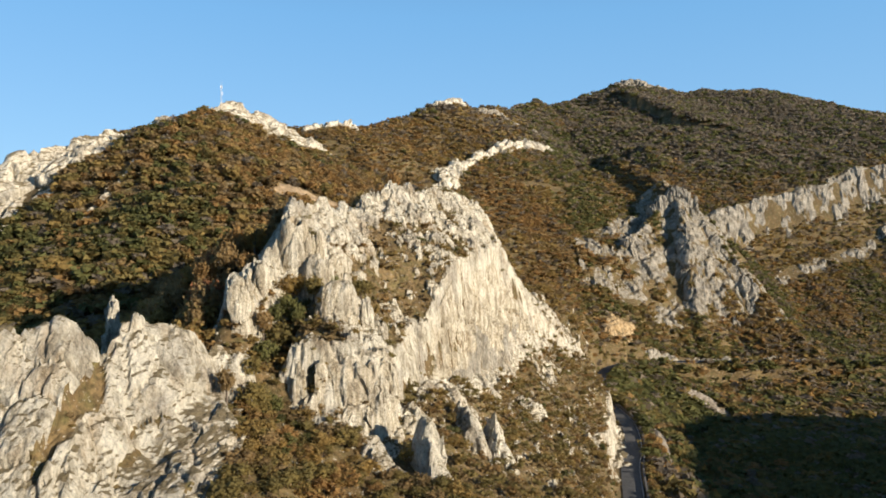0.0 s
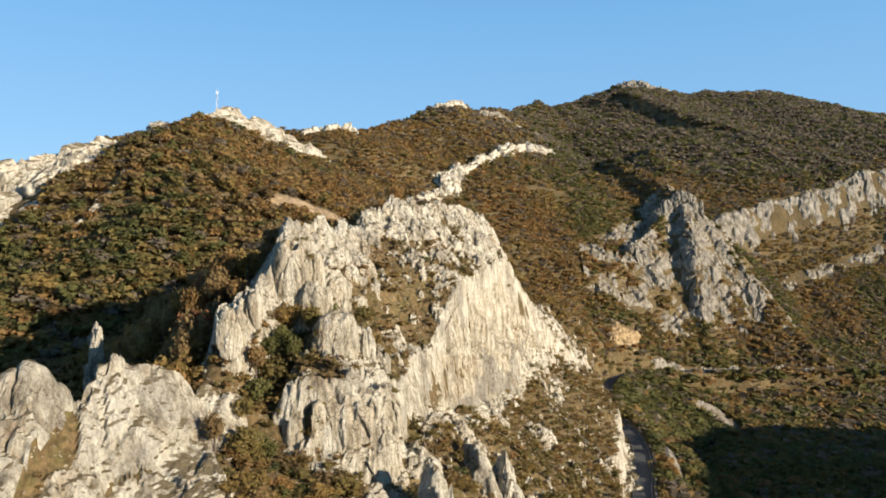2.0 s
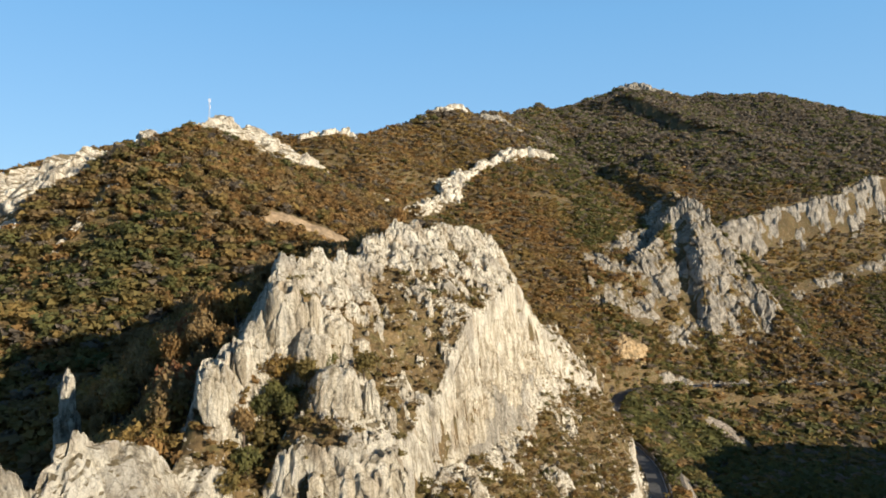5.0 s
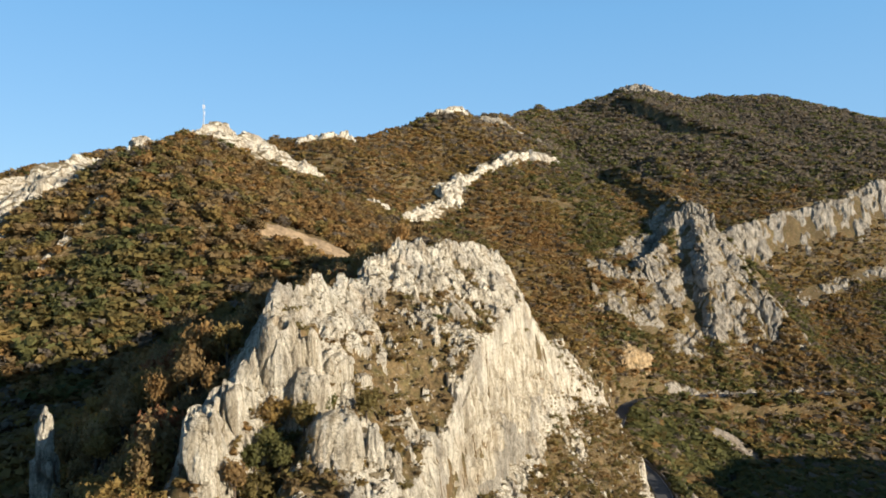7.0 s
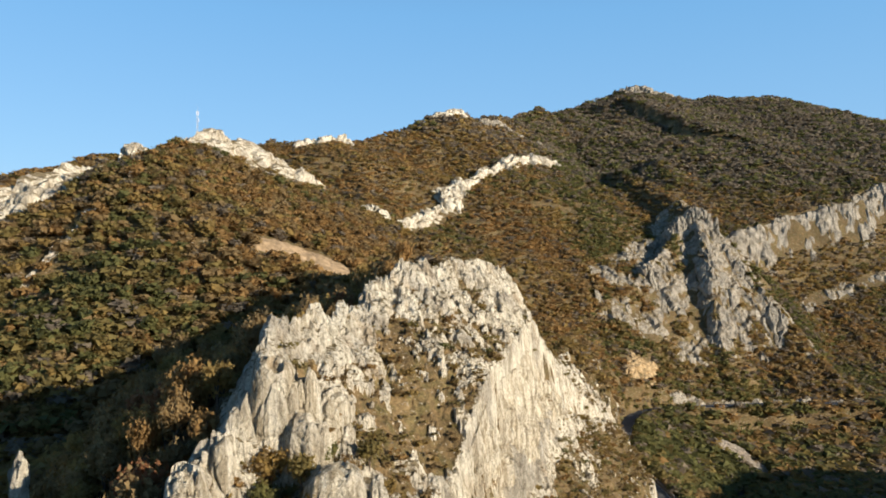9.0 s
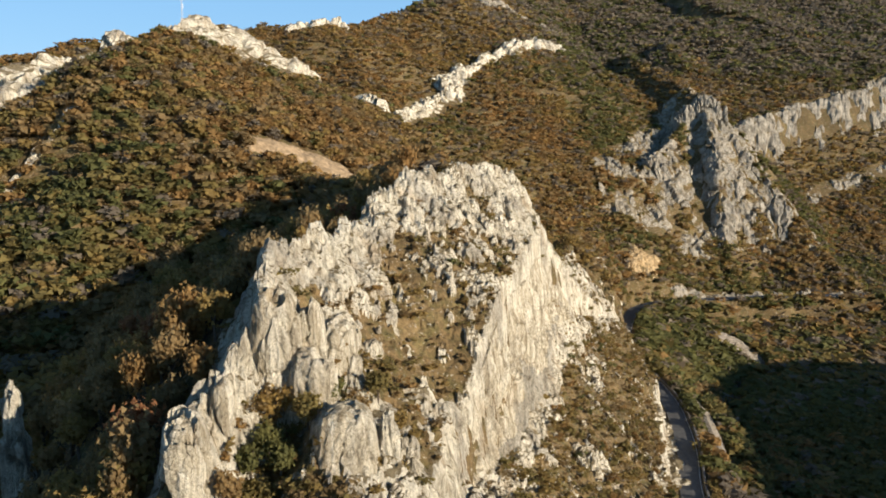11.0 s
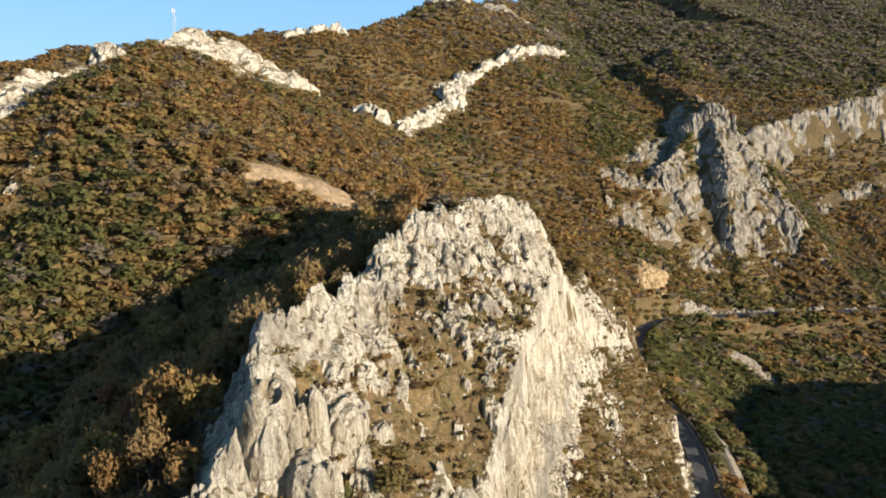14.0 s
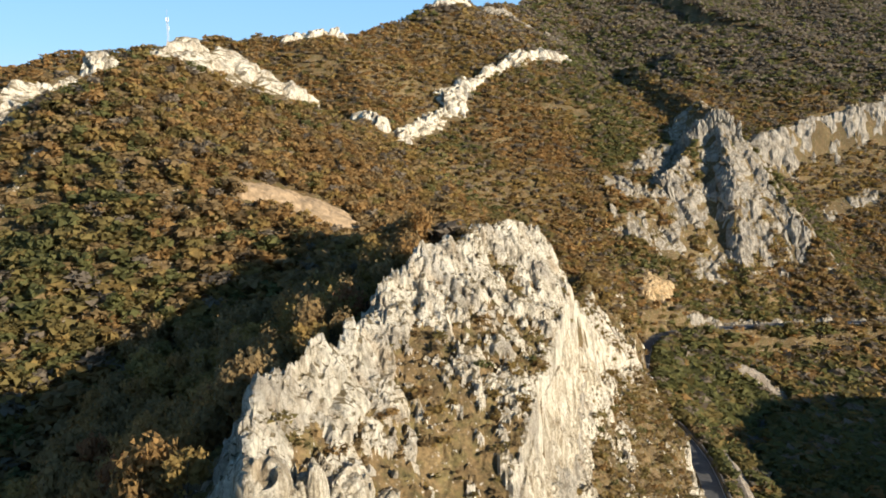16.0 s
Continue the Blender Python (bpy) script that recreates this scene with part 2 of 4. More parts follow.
def make_ground(name="dry_soil_and_grass", tint=0.95):
    """Brown soil and dry grass, with pale stones lying in it."""
    m, nt, b = principled(name, 0.95)
    co = stretched(nt, 1, 1, 1)
    big, fine = noise_tex(nt, co, 0.06, 5), noise_tex(nt, co, 1.1, 6, 0.7)
    soil = ramp(nt, big, [(0.3, (0.095, 0.07, 0.034)), (0.5, (0.15, 0.108, 0.056)), (0.7, (0.21, 0.158, 0.085))])
    tuft = ramp(nt, fine, [(0.35, (0.45, 0.42, 0.35)), (0.6, (1.15, 1.05, 0.9))])
    green = ramp(nt, noise_tex(nt, co, 0.35, 5, 0.65), [(0.46, (1, 1, 1)), (0.64, (0.72, 0.86, 0.72))])
    c = mix(nt, 1.0, mix(nt, 1.0, soil, tuft, "MULTIPLY"), green, "MULTIPLY")
    c = mix(nt, 1.0, c, (tint, tint, tint), "MULTIPLY")
    stones = ramp(nt, noise_tex(nt, co, 1.7, 3, 0.6), [(0.63, (0, 0, 0)), (0.68, (0.8, 0.8, 0.8))])
    nt.links.new(mix(nt, stones, c, (0.42, 0.38, 0.31)), b.inputs["Base Color"])
    bump(nt, b, fine, 0.8, 0.5)
    return m


def make_rock(name, pale, mid, dark, tint=(0.52, 0.40, 0.26), grassy=0.8, banded=False):
    """Weathered limestone: cream and grey patches, rain streaks, dark joints, ochre stains and dry grass on the ledges."""
    m, nt, b = principled(name, 0.92)
    co, tall = stretched(nt, 1, 1, 1), stretched(nt, 0.8, 0.8, 0.045) if banded else stretched(nt, 1, 1, 0.13)
    patch, stain = noise_tex(nt, co, 0.13, 6, 0.6), noise_tex(nt, stretched(nt, 1.3, 1.3, 0.5), 0.21, 5, 0.6)
    streak, grain = noise_tex(nt, tall, 1.15, 7, 0.7), noise_tex(nt, co, 2.2, 8, 0.75)
    c = ramp(nt, patch, [(0.37, mid), (0.51, pale), (0.8, tuple(v * 1.05 for v in pale))])
    c = mix(nt, ramp(nt, stain, [(0.52, (0, 0, 0)), (0.72, (0.75, 0.75, 0.75))]), c, tint)
    where = ramp(nt, noise_tex(nt, stretched(nt, 1, 1, 0.6), 0.3, 4, 0.6), [(0.4, (0.75, 0.75, 0.75) if banded else (0.2, 0.2, 0.2)), (0.62, (0.95, 0.95, 0.95))])
    c = mix(nt, where, c, ramp(nt, streak, [(0.38, dark), (0.50, (0.66, 0.62, 0.56)), (0.63, (1, 1, 1))]), "MULTIPLY")
    c = mix(nt, 0.85, c, ramp(nt, grain, [(0.3, (0.5, 0.48, 0.45)), (0.5, (0.95, 0.95, 0.95)), (0.75, (1.15, 1.13, 1.08))]), "MULTIPLY")
    crack = nt.nodes.new("ShaderNodeTexVoronoi")
    crack.feature = "DISTANCE_TO_EDGE"
    crack.inputs["Scale"].default_value = 0.8
    bend = node(nt, "ShaderNodeTexNoise", Scale=0.55, Detail=6.0, Roughness=0.65)
    nt.links.new(co, bend.inputs["Vector"])
    warped = mix(nt, 0.9, stretched(nt, 1, 1, 0.25), bend.outputs["Color"], "LINEAR_LIGHT")
    nt.links.new(warped, crack.inputs["Vector"])
    joint = ramp(nt, crack.outputs["Distance"], [(0.0, (0.30, 0.28, 0.25)), (0.05, (1, 1, 1))])
    c = mix(nt, 0.6, c, joint, "MULTIPLY")
    geo = nt.nodes.new("ShaderNodeNewGeometry")
    split = nt.nodes.new("ShaderNodeSeparateXYZ")
    nt.links.new(geo.outputs["True Normal"], split.inputs[0])
    flat = nt.nodes.new("ShaderNodeMath")
    flat.operation, flat.inputs[2].default_value = "MULTIPLY_ADD", -0.25
    flat.inputs[1].default_value = 1.0
    nt.links.new(split.outputs["Z"], flat.inputs[0])
    addn = nt.nodes.new("ShaderNodeMath")
    addn.operation = "MULTIPLY_ADD"
    addn.inputs[1].default_value = 0.9
    nt.links.new(patch, addn.inputs[0])
    nt.links.new(flat.outputs[0], addn.inputs[2])
    ledge = ramp(nt, addn.outputs[0], [(0.84, (0, 0, 0)), (0.97, (grassy, grassy, grassy))])
    grass = ramp(nt, grain, [(0.35, (0.10, 0.075, 0.038)), (0.6, (0.25, 0.19, 0.10))])
    nt.links.new(mix(nt, ledge, c, grass), b.inputs["Base Color"])
    add = nt.nodes.new("ShaderNodeMath")
    add.operation = "ADD"
    nt.links.new(streak, add.inputs[0])
    nt.links.new(grain, add.inputs[1])
    bump(nt, b, add.outputs[0], 1.0, 0.75)
    return m


def make_leaf(name, a, b_, c):
    m, nt, b = principled(name, 0.85)
    co = stretched(nt, 1, 1, 1)
    geo = nt.nodes.new("ShaderNodeNewGeometry")
    info = nt.nodes.new("ShaderNodeObjectInfo")
    tone, fine = noise_tex(nt, co, 0.16, 3), noise_tex(nt, co, 3.2, 5, 0.75)
    base = ramp(nt, tone, [(0.34, a), (0.5, b_), (0.68, c)])
    var = ramp(nt, geo.outputs["Random Per Island"], [(0.0, (0.92, 0.92, 0.92)), (0.5, (1, 1, 1)), (1.0, (1.1, 1.09, 1.06))])
    whole = ramp(nt, info.outputs["Random"], [(0.0, (0.8, 0.8, 0.8)), (1.0, (1.2, 1.15, 1.1))])
    leafy = ramp(nt, fine, [(0.35, (0.78, 0.78, 0.78)), (0.55, (1.0, 1.0, 1.0)), (0.75, (1.15, 1.14, 1.1))])
    col = mix(nt, 1.0, mix(nt, 1.0, mix(nt, 1.0, base, var, "MULTIPLY"), leafy, "MULTIPLY"), whole, "MULTIPLY")
    nt.links.new(col, b.inputs["Base Color"])
    bump(nt, b, fine, 0.7, 0.4)
    # thin leaves let some light through
    thin = nt.nodes.new("ShaderNodeBsdfTranslucent")
    nt.links.new(col, thin.inputs["Color"])
    both = nt.nodes.new("ShaderNodeMixShader")
    both.inputs[0].default_value = 0.5
    out = nt.nodes["Material Output"]
    nt.links.new(b.outputs[0], both.inputs[1])
    nt.links.new(thin.outputs[0], both.inputs[2])
    nt.links.new(both.outputs[0], out.inputs["Surface"])
    return m


def make_plain(name, color, rough=0.8, metal=0.0, scale=3.0, spread=0.25):
    """A worn, slightly uneven surface of one colour."""
    m, nt, b = principled(name, rough)
    b.inputs["Metallic"].default_value = metal
    n = noise_tex(nt, stretched(nt, 1, 1, 1), scale, 6, 0.65)
    lo, hi = tuple(v * (1 - spread) for v in color), tuple(min(1, v * (1 + spread)) for v in color)
    nt.links.new(ramp(nt, n, [(0.3, lo), (0.7, hi)]), b.inputs["Base Color"])
    bump(nt, b, n, 0.3, 0.05)
    return m


GROUND = make_ground()
LIMESTONE = make_rock("pale_limestone", (0.79, 0.725, 0.585), (0.49, 0.44, 0.355), (0.30, 0.28, 0.25), grassy=0.95)
FLUTED = make_rock("fluted_limestone", (0.84, 0.77, 0.62), (0.66, 0.595, 0.475), (0.36, 0.31, 0.24), (0.60, 0.48, 0.32), 0.5, True)
GREY_ROCK = make_rock("grey_limestone", (0.43, 0.39, 0.32), (0.25, 0.228, 0.19), (0.42, 0.41, 0.39), (0.24, 0.185, 0.12))
SLAB_ROCK = make_rock("grey_streaked_limestone", (0.56, 0.52, 0.44), (0.40, 0.37, 0.31), (0.45, 0.43, 0.40), (0.44, 0.36, 0.25), 0.5, True)
QUARRY = make_rock("ochre_rock", (0.58, 0.42, 0.23), (0.44, 0.32, 0.18), (0.35, 0.28, 0.2), (0.55, 0.36, 0.16), 0.4)
SCREE = make_rock("pale_scree", (0.46, 0.40, 0.33), (0.36, 0.30, 0.23), (0.5, 0.46, 0.4), (0.40, 0.31, 0.2), 0.2)
SOIL = make_plain("bare_earth", (0.27, 0.19, 0.11), 0.95, 0, 0.6, 0.5)
LEAVES = [
    make_leaf("leaf_rust", (0.343, 0.211, 0.082), (0.376, 0.231, 0.087), (0.310, 0.198, 0.079)),
    make_leaf("leaf_ochre", (0.321, 0.221, 0.077), (0.356, 0.248, 0.084), (0.288, 0.201, 0.072)),
    make_leaf("leaf_olive", (0.231, 0.188, 0.067), (0.264, 0.206, 0.072), (0.218, 0.177, 0.067)),
    make_leaf("leaf_green", (0.144, 0.147, 0.054), (0.176, 0.172, 0.059), (0.132, 0.136, 0.054)),
    make_leaf("leaf_brown", (0.293, 0.205, 0.096), (0.325, 0.227, 0.104), (0.260, 0.182, 0.086)),
    make_leaf("leaf_red", (0.270, 0.125, 0.060), (0.295, 0.140, 0.064), (0.240, 0.115, 0.055)),
    # grey of half-bare twigs, and of haze put into the far trees' colour
    make_leaf("twig_and_haze_grey", (0.234, 0.192, 0.138), (0.264, 0.216, 0.156), (0.210, 0.174, 0.126)),
]
BARK = make_plain("bark", (0.10, 0.075, 0.055), 0.95, 0, 4.0, 0.4)
ASPHALT = make_plain("asphalt", (0.085, 0.082, 0.078), 0.9, 0, 0.8, 0.3)
TURF = make_ground("dry_turf", 1.0)
STONE = make_plain("rubble_stone", (0.11, 0.10, 0.09), 0.95, 0, 1.5, 0.4)


# ---- mesh making ----
def mesh_from(name, verts, faces, mats, index=None, smooth=False):
    """A mesh from an array of places and an array of faces that all have the same number of corners."""
    me = bpy.data.meshes.new(name)
    n, k = faces.shape
    me.vertices.add(len(verts))
    me.vertices.foreach_set("co", np.ascontiguousarray(verts, np.float32).ravel())
    me.loops.add(n * k)
    me.loops.foreach_set("vertex_index", np.ascontiguousarray(faces, np.int32).ravel())
    me.polygons.add(n)
    me.polygons.foreach_set("loop_start", np.arange(0, n * k, k, dtype=np.int32))
    for m in mats:
        me.materials.append(m)
    if index is not None:
        me.polygons.foreach_set("material_index", np.ascontiguousarray(index, np.int32))
    me.polygons.foreach_set("use_smooth", np.full(n, smooth, dtype=bool))
    me.update(calc_edges=True)
    return me


def grid_faces(ny, nx):
    i = np.arange((ny - 1) * nx).reshape(ny - 1, nx)[:, :-1].ravel()
    return np.stack([i, i + 1, i + nx + 1, i + nx], 1)


def graded(lo, hi, step, reach, growth=1.09):
    """Lines that are evenly spaced from lo to hi and spread out beyond, to -reach and reach."""
    mid = np.arange(lo, hi, step)
    out, s, right, left = step, step, [mid[-1]], [mid[0]]
    while right[-1] < reach:
        s *= growth
        right.append(right[-1] + min(s, 160))
    s = step
    while left[-1] > -reach:
        s *= growth
        left.append(left[-1] - min(s, 160))
    return np.r_[np.array(left[1:])[::-1], mid, np.array(right[1:])]


gx, gy = np.meshgrid(graded(-125, 100, 1.9, 3600, 1.04), graded(80, 300, 1.9, 3600, 1.024))
gz = land(gx, gy) - 2.2 * step01(crag_zone(gx, gy), 0.75, 1.0)
ground = tagged(new("ground", mesh_from("ground", np.stack([gx, gy, gz], -1).reshape(-1, 3), grid_faces(*gx.shape), [GROUND], smooth=True)), "dry autumn hillsides and gorge floor of brown soil and grass", "ground", kind="structure")


# ---- rock outcrops ----
BARE = []  # (box, lift): where rock shows, for the planting below


HOLLOWS = [(-34.4, 115.6, 55.0, 0.8, 2.1, 4.5), (-20.9, 113.7, 46.2, 0.6, 2.0, 4.0)]  # caves: mouth, half width, half height, depth


def cells(x, y, z, seed):
    """Broken blocks: for each place the chance number of its block and how near the joint is (0 at the joint)."""
    ix, iy, iz = (np.floor(v).astype(np.int64) for v in (x, y, z))
    f1, f2, who = np.full(x.shape, 9.0), np.full(x.shape, 9.0), np.zeros(x.shape)
    for a in (-1, 0, 1):
        for b in (-1, 0, 1):
            for c in (-1, 0, 1):
                jx, jy, jz = ix + a, iy + b, iz + c
                h = hash01(jx, jy, jz, seed)
                g = (h * 7919.37) % 1.0
                k = (h * 3571.91) % 1.0
                d = np.sqrt((jx + h - x) ** 2 + (jy + g - y) ** 2 + (jz + k - z) ** 2)
                near = d < f1
                f2 = np.where(near, f1, np.minimum(f2, d))
                f1, who = np.where(near, d, f1), np.where(near, (h * 911.7) % 1.0, who)
    return who, f2 - f1


def blocky(x, y, z, seed, scale=1.0):
    """Limestone broken into upright ribs, blocks and clefts that strike along the crag, in metres."""
    x, y, z = x / scale, y / scale, z / scale
    u, w = 0.92 * x - 0.39 * y, 0.39 * x + 0.92 * y
    u = u + 0.9 * fbm(x / 4, y / 4, z / 7, 2, seed + 7)
    w = w + 0.9 * fbm(x / 4, y / 4, z / 7, 2, seed + 8)
    big = fbm(u / 6, w / 8, z / 14, 3, seed)
    a, ja = cells(u / 4.2, w / 5.5, z / 9.5, seed + 1)
    b, jb = cells(u / 1.35, w / 1.9, z / 3.6, seed + 2)
    flute = ridged(u / 1.3, w / 1.6, z / 10, 2, seed + 5)
    return scale * (1.5 * big + 1.5 * (a - 0.5) - 1.2 * np.exp(-((ja / 0.07) ** 2)) + 0.36 * (b - 0.5) - 0.35 * np.exp(-((jb / 0.10) ** 2)) + 0.22 * flute)


def hollow_out(p, into=(0.15, 1.0, 0.0)):
    """Sinks the caves into a rock face."""
    for cx, cy, cz, rx, rz, deep in HOLLOWS:
        q = ((p[:, 0] - cx) / rx) ** 2 + ((p[:, 2] - cz) / rz) ** 2
        k = (np.abs(p[:, 1] - cy) < 3.5) & (q < 2.5)
        p[k] += np.array(into) * (deep * np.exp(-q[k] ** 3))[:, None]
    return p


def outcrop(name, label, box, step, lift, mat, seed, amount=0.5, parent=None, turf=None, scale=1.0, steep=1.2, calm=None):
    """Bare rock that stands out of the ground within a box: lift(x, y) is how far it rises over the ground, turf(x, y) where grass covers it."""
    x0, y0, x1, y1 = box
    x, y = np.meshgrid(np.arange(x0, x1, step), np.arange(y0, y1, step))
    up = lift(x, y)
    z = land(x, y) + up
    if parent is None:
        BARE.append((box, lift, turf))
    soft = z.copy()
    for _ in range(max(1, int(2.5 / step))):  # the lie of the rock, without its knobs
        p = np.pad(soft, 1, "edge")
        soft = 0.25 * (p[:-2, 1:-1] + p[2:, 1:-1] + p[1:-1, :-2] + p[1:-1, 2:])
    gy, gx = np.gradient(soft, step)
    k = np.sqrt(1 + gx**2 + gy**2)
    nx, ny, nz = -gx / k, -gy / k, 1 / k
    green = np.full(x.shape, -1.0)
    if turf is not None:
        green = turf(x, y) - 1.0 * np.clip(np.hypot(gx, gy) - steep, 0, 2)
    use = up > -1.6
    q = np.zeros(x.shape)
    q[use] = blocky(x[use], y[use], z[use], seed, scale)
    q = q * amount * (1 - 0.65 * step01(green, -0.1, 0.3)) - 0.25 * step01(green, 0.0, 0.3)
    if calm is not None:
        c = calm(x, y)
        q = q * (1 - c) - 0.3 * c
    v = np.stack([x + nx * q, y + ny * q, z + nz * q], -1)
    f = grid_faces(*x.shape)
    f = f[(up.ravel()[f] > -0.7).any(1)]
    index = (green.ravel()[f].mean(1) > 0).astype(int)
    used = np.unique(f)
    back = np.zeros(x.size, int)
    back[used] = np.arange(len(used))
    v = hollow_out(v.reshape(-1, 3)[used])
    ob = new(name, mesh_from(name, v, back[f], [mat, TURF] if turf is not None else [mat], index if turf is not None else None))
    ob.parent = parent
    return ob if parent else tagged(ob, label, "rock")


def strip(nodes, wide, high, seed, gaps=1.0, shift=0.0):
    """Lift of a band of rock along a line; the third number of a node scales its width."""
    def lift(x, y):
        scale, d, run = along(x, y, nodes)
        w = wide * scale * (1 + 0.35 * vnoise(run / 9, seed))
        body = 1 - ((d - shift) / w) ** 2
        return high * np.clip(body, -6, 1) + gaps * (1.2 * fbm(x / 7, y / 7, 0, 3, seed) + 0.5 * ridged(x / 3, y / 3, 0, 2, seed + 1)) - 0.3
    return lift


def face(name, nodes, foot, mat, seed, step=0.3, lean=2.4, amount=1.0, parent=None, label=""):
    """A cliff face that stands as a fluted sheet along a line. Nodes: east, north, height at the top; foot: how far it reaches down."""
    pts = np.array(nodes, float)
    seg = np.hypot(*np.diff(pts[:, :2], axis=0).T)
    run = np.r_[0, np.cumsum(seg)]
    s = np.arange(0, run[-1], step)
    depth = np.interp(s, run, foot)
    rows = int(max(foot) / step) + 2
    v = np.linspace(0, 1, rows)[:, None]
    x0, y0, zt = (np.interp(s, run, pts[:, k]) for k in range(3))
    k = np.ones(15) / 15
    smooth = lambda a: np.convolve(np.pad(a, 7, "edge"), k, "valid")
    tx, ty = np.gradient(smooth(x0)), np.gradient(smooth(y0))
    t = np.hypot(tx, ty)
    nx, ny = ty / t, -tx / t
    z = zt - depth * v
    out = lean * (v - 0.15 * np.sin(math.pi * v * 2)) + 0 * s
    out = out + 0.5 * step01(v, 0.04, 0.22) * step01(s, 2, 16)
    tuck = np.clip(1 - v * rows / 4, 0, 1)
    out = out - 4.5 * tuck
    z = z - 1.2 * tuck
    x, y = x0 + nx * out, y0 + ny * out
    # the face weathers into columns with ledges and overhangs between
    q = blocky(x, y, z + 0 * x, seed)
    ledge = 0.9 * vnoise(s / 16 + 0 * v, z / 5.5, 0, seed + 4) + 1.25 * ridged(s / 3.6 + 0 * v, z / 17, 0, 2, seed + 6) + 0.7 * ridged(s / 1.15 + 0 * v, z / 11, 0, 2, seed + 8)
    push = amount * (q * (1 - 0.55 * step01(v, 0.5, 0.7)) - 0.3 + 0.9 * ledge) * np.sin(math.pi * np.clip(v * 1.3 + 0.08, 0, 1) * 0.62)
    push = push - 1.1 * np.exp(-(((v - 0.44 - 0.07 * vnoise(s / 9, 0.3, 0, seed + 11)) / 0.022) ** 2)) * step01(vnoise(s / 7, 2.2, 0, seed + 12), -0.4, 0.1)
    x, y = x + nx * push, y + ny * push
    z = z + 0.25 * amount * blocky(x, y, z, seed + 30)
    # the lower half is a smooth grey slab
    grey = (v + 0.16 * vnoise(s / 11 + 0 * v, v * 3, 0, seed + 9) + 0.05 * vnoise(s / 2 + 0 * v, v * 9, 0, seed + 10) > 0.60).ravel()
    f = grid_faces(*x.shape)[:, ::-1]
    ob = new(name, mesh_from(name, np.stack([x, y, z], -1).reshape(-1, 3), f, [mat, SLAB_ROCK], grey[f[:, 0]].astype(int)))
    ob.parent = parent
    return tagged(ob, label)


def boulder(name, label, place, size, mat, seed, turn=0.0, amount=0.22, detail=5, sharp=1.0, parent=None, lean=(0, 0), grain=0.8, jag=0.12, blade=0.0):
    """A free-standing block or pinnacle: base centre, half widths and height, worn and jointed all round."""
    bm = bmesh.new()
    bmesh.ops.create_icosphere(bm, subdivisions=detail, radius=1.0)
    co = np.array([v.co[:] for v in bm.verts])
    fa = np.array([[v.index for v in f.verts] for f in bm.faces])
    bm.free()
    up = co[:, 2] * 0.5 + 0.5
    taper = 1 - (1 - 1 / (1 + sharp)) * np.clip(up, 0, 1) ** 1.3
    flat = np.sqrt(1 + co[:, 2:] ** 2 + co[:, 2:] ** 4 + co[:, 2:] ** 6)  # blunt, squared top and foot
    boxy = np.sign(co[:, :2]) * np.abs(co[:, :2]) ** 0.8 * flat ** 0.75
    p = np.stack([boxy[:, 0] * size[0] * taper * (1 - blade * np.clip(up, 0, 1)) + lean[0] * up, boxy[:, 1] * size[1] * taper + lean[1] * up, up * size[2]], 1)
    c, s = math.cos(radians(turn)), math.sin(radians(turn))
    p[:, :2] = p[:, :2] @ np.array([[c, s], [-s, c]])
    p += np.array(place)
    k = min(max(size[0], 1.2), 5.0) * amount
    n = co / np.linalg.norm(co, axis=1, keepdims=True)
    p += n * (k * blocky(p[:, 0], p[:, 1], p[:, 2], seed, grain))[:, None]
    if jag:
        top = cells(p[:, 0] / 1.6, p[:, 1] / 2.0, p[:, 2] * 0, seed + 9)[0]
        p[:, 2] -= jag * size[2] * top * np.clip(up * 2 - 0.7, 0, 1)
    p = hollow_out(p)
    ob = new(name, mesh_from(name, p, fa, [mat]))
    ob.parent = parent
    return ob if parent else tagged(ob, label, "rock")


def behind_face(x, y):
    """Where the cliff face stands in front of the crag."""
    top, foot, dr, rr = brow(x, y)
    return 0.6 * step01(dr, -2.5, -1.0) * step01(dr, 5, 3.5) * step01(top - foot, 8, 14) * step01(y, 146, 152)


def crag_scrub(x, y):
    """How far grass and scrub have the upper hand on the crag: on its easy slopes and in the cleft, not on the crest, the buttress and the walls."""
    h, d, run = along(x, y, CRAG)
    dr, rr = along(x, y, RIM)[1:]
    patch = 0.75 * fbm(x / 8, y / 8, 0, 3, 46) + 0.6 * fbm(x / 2.4, y / 2.4, 0, 3, 48)
    blob = lambda cx, cy, rx, ry: np.exp(-(((x - cx) / rx) ** 2) - (((y - cy) / ry) ** 2))
    easy = 0.55 * blob(-10, 157, 8, 10) + 0.5 * blob(-14, 147, 5, 7) + 0.35 * blob(-3, 178, 5, 10) + 0.7 * blob(-26.5, 142, 2.2, 5) + 0.3 * blob(-14, 168, 4, 7) + 0.3 * blob(3, 208, 6, 7) + 0.5 * blob(-12, 137, 5, 6)
    cleft = 1.3 * np.exp(-((gully(x, y) - 4.5) / 2.8) ** 2) * (gully(x, y) > 0.6)
    low = (0.75 + 0.05 * step01(rr, 60, 90)) * step01(dr, 2, 6) + 0.25 * step01(run, 165, 200)
    crest = 0.75 * np.exp(-((d / 3.0) ** 2)) * step01(run, 170, 120)
    behind = 0.6 * step01(d, -2, -5)
    return 0.8 * patch - 0.10 + easy + cleft + low + behind - crest - 1.2 * behind_face(x, y)


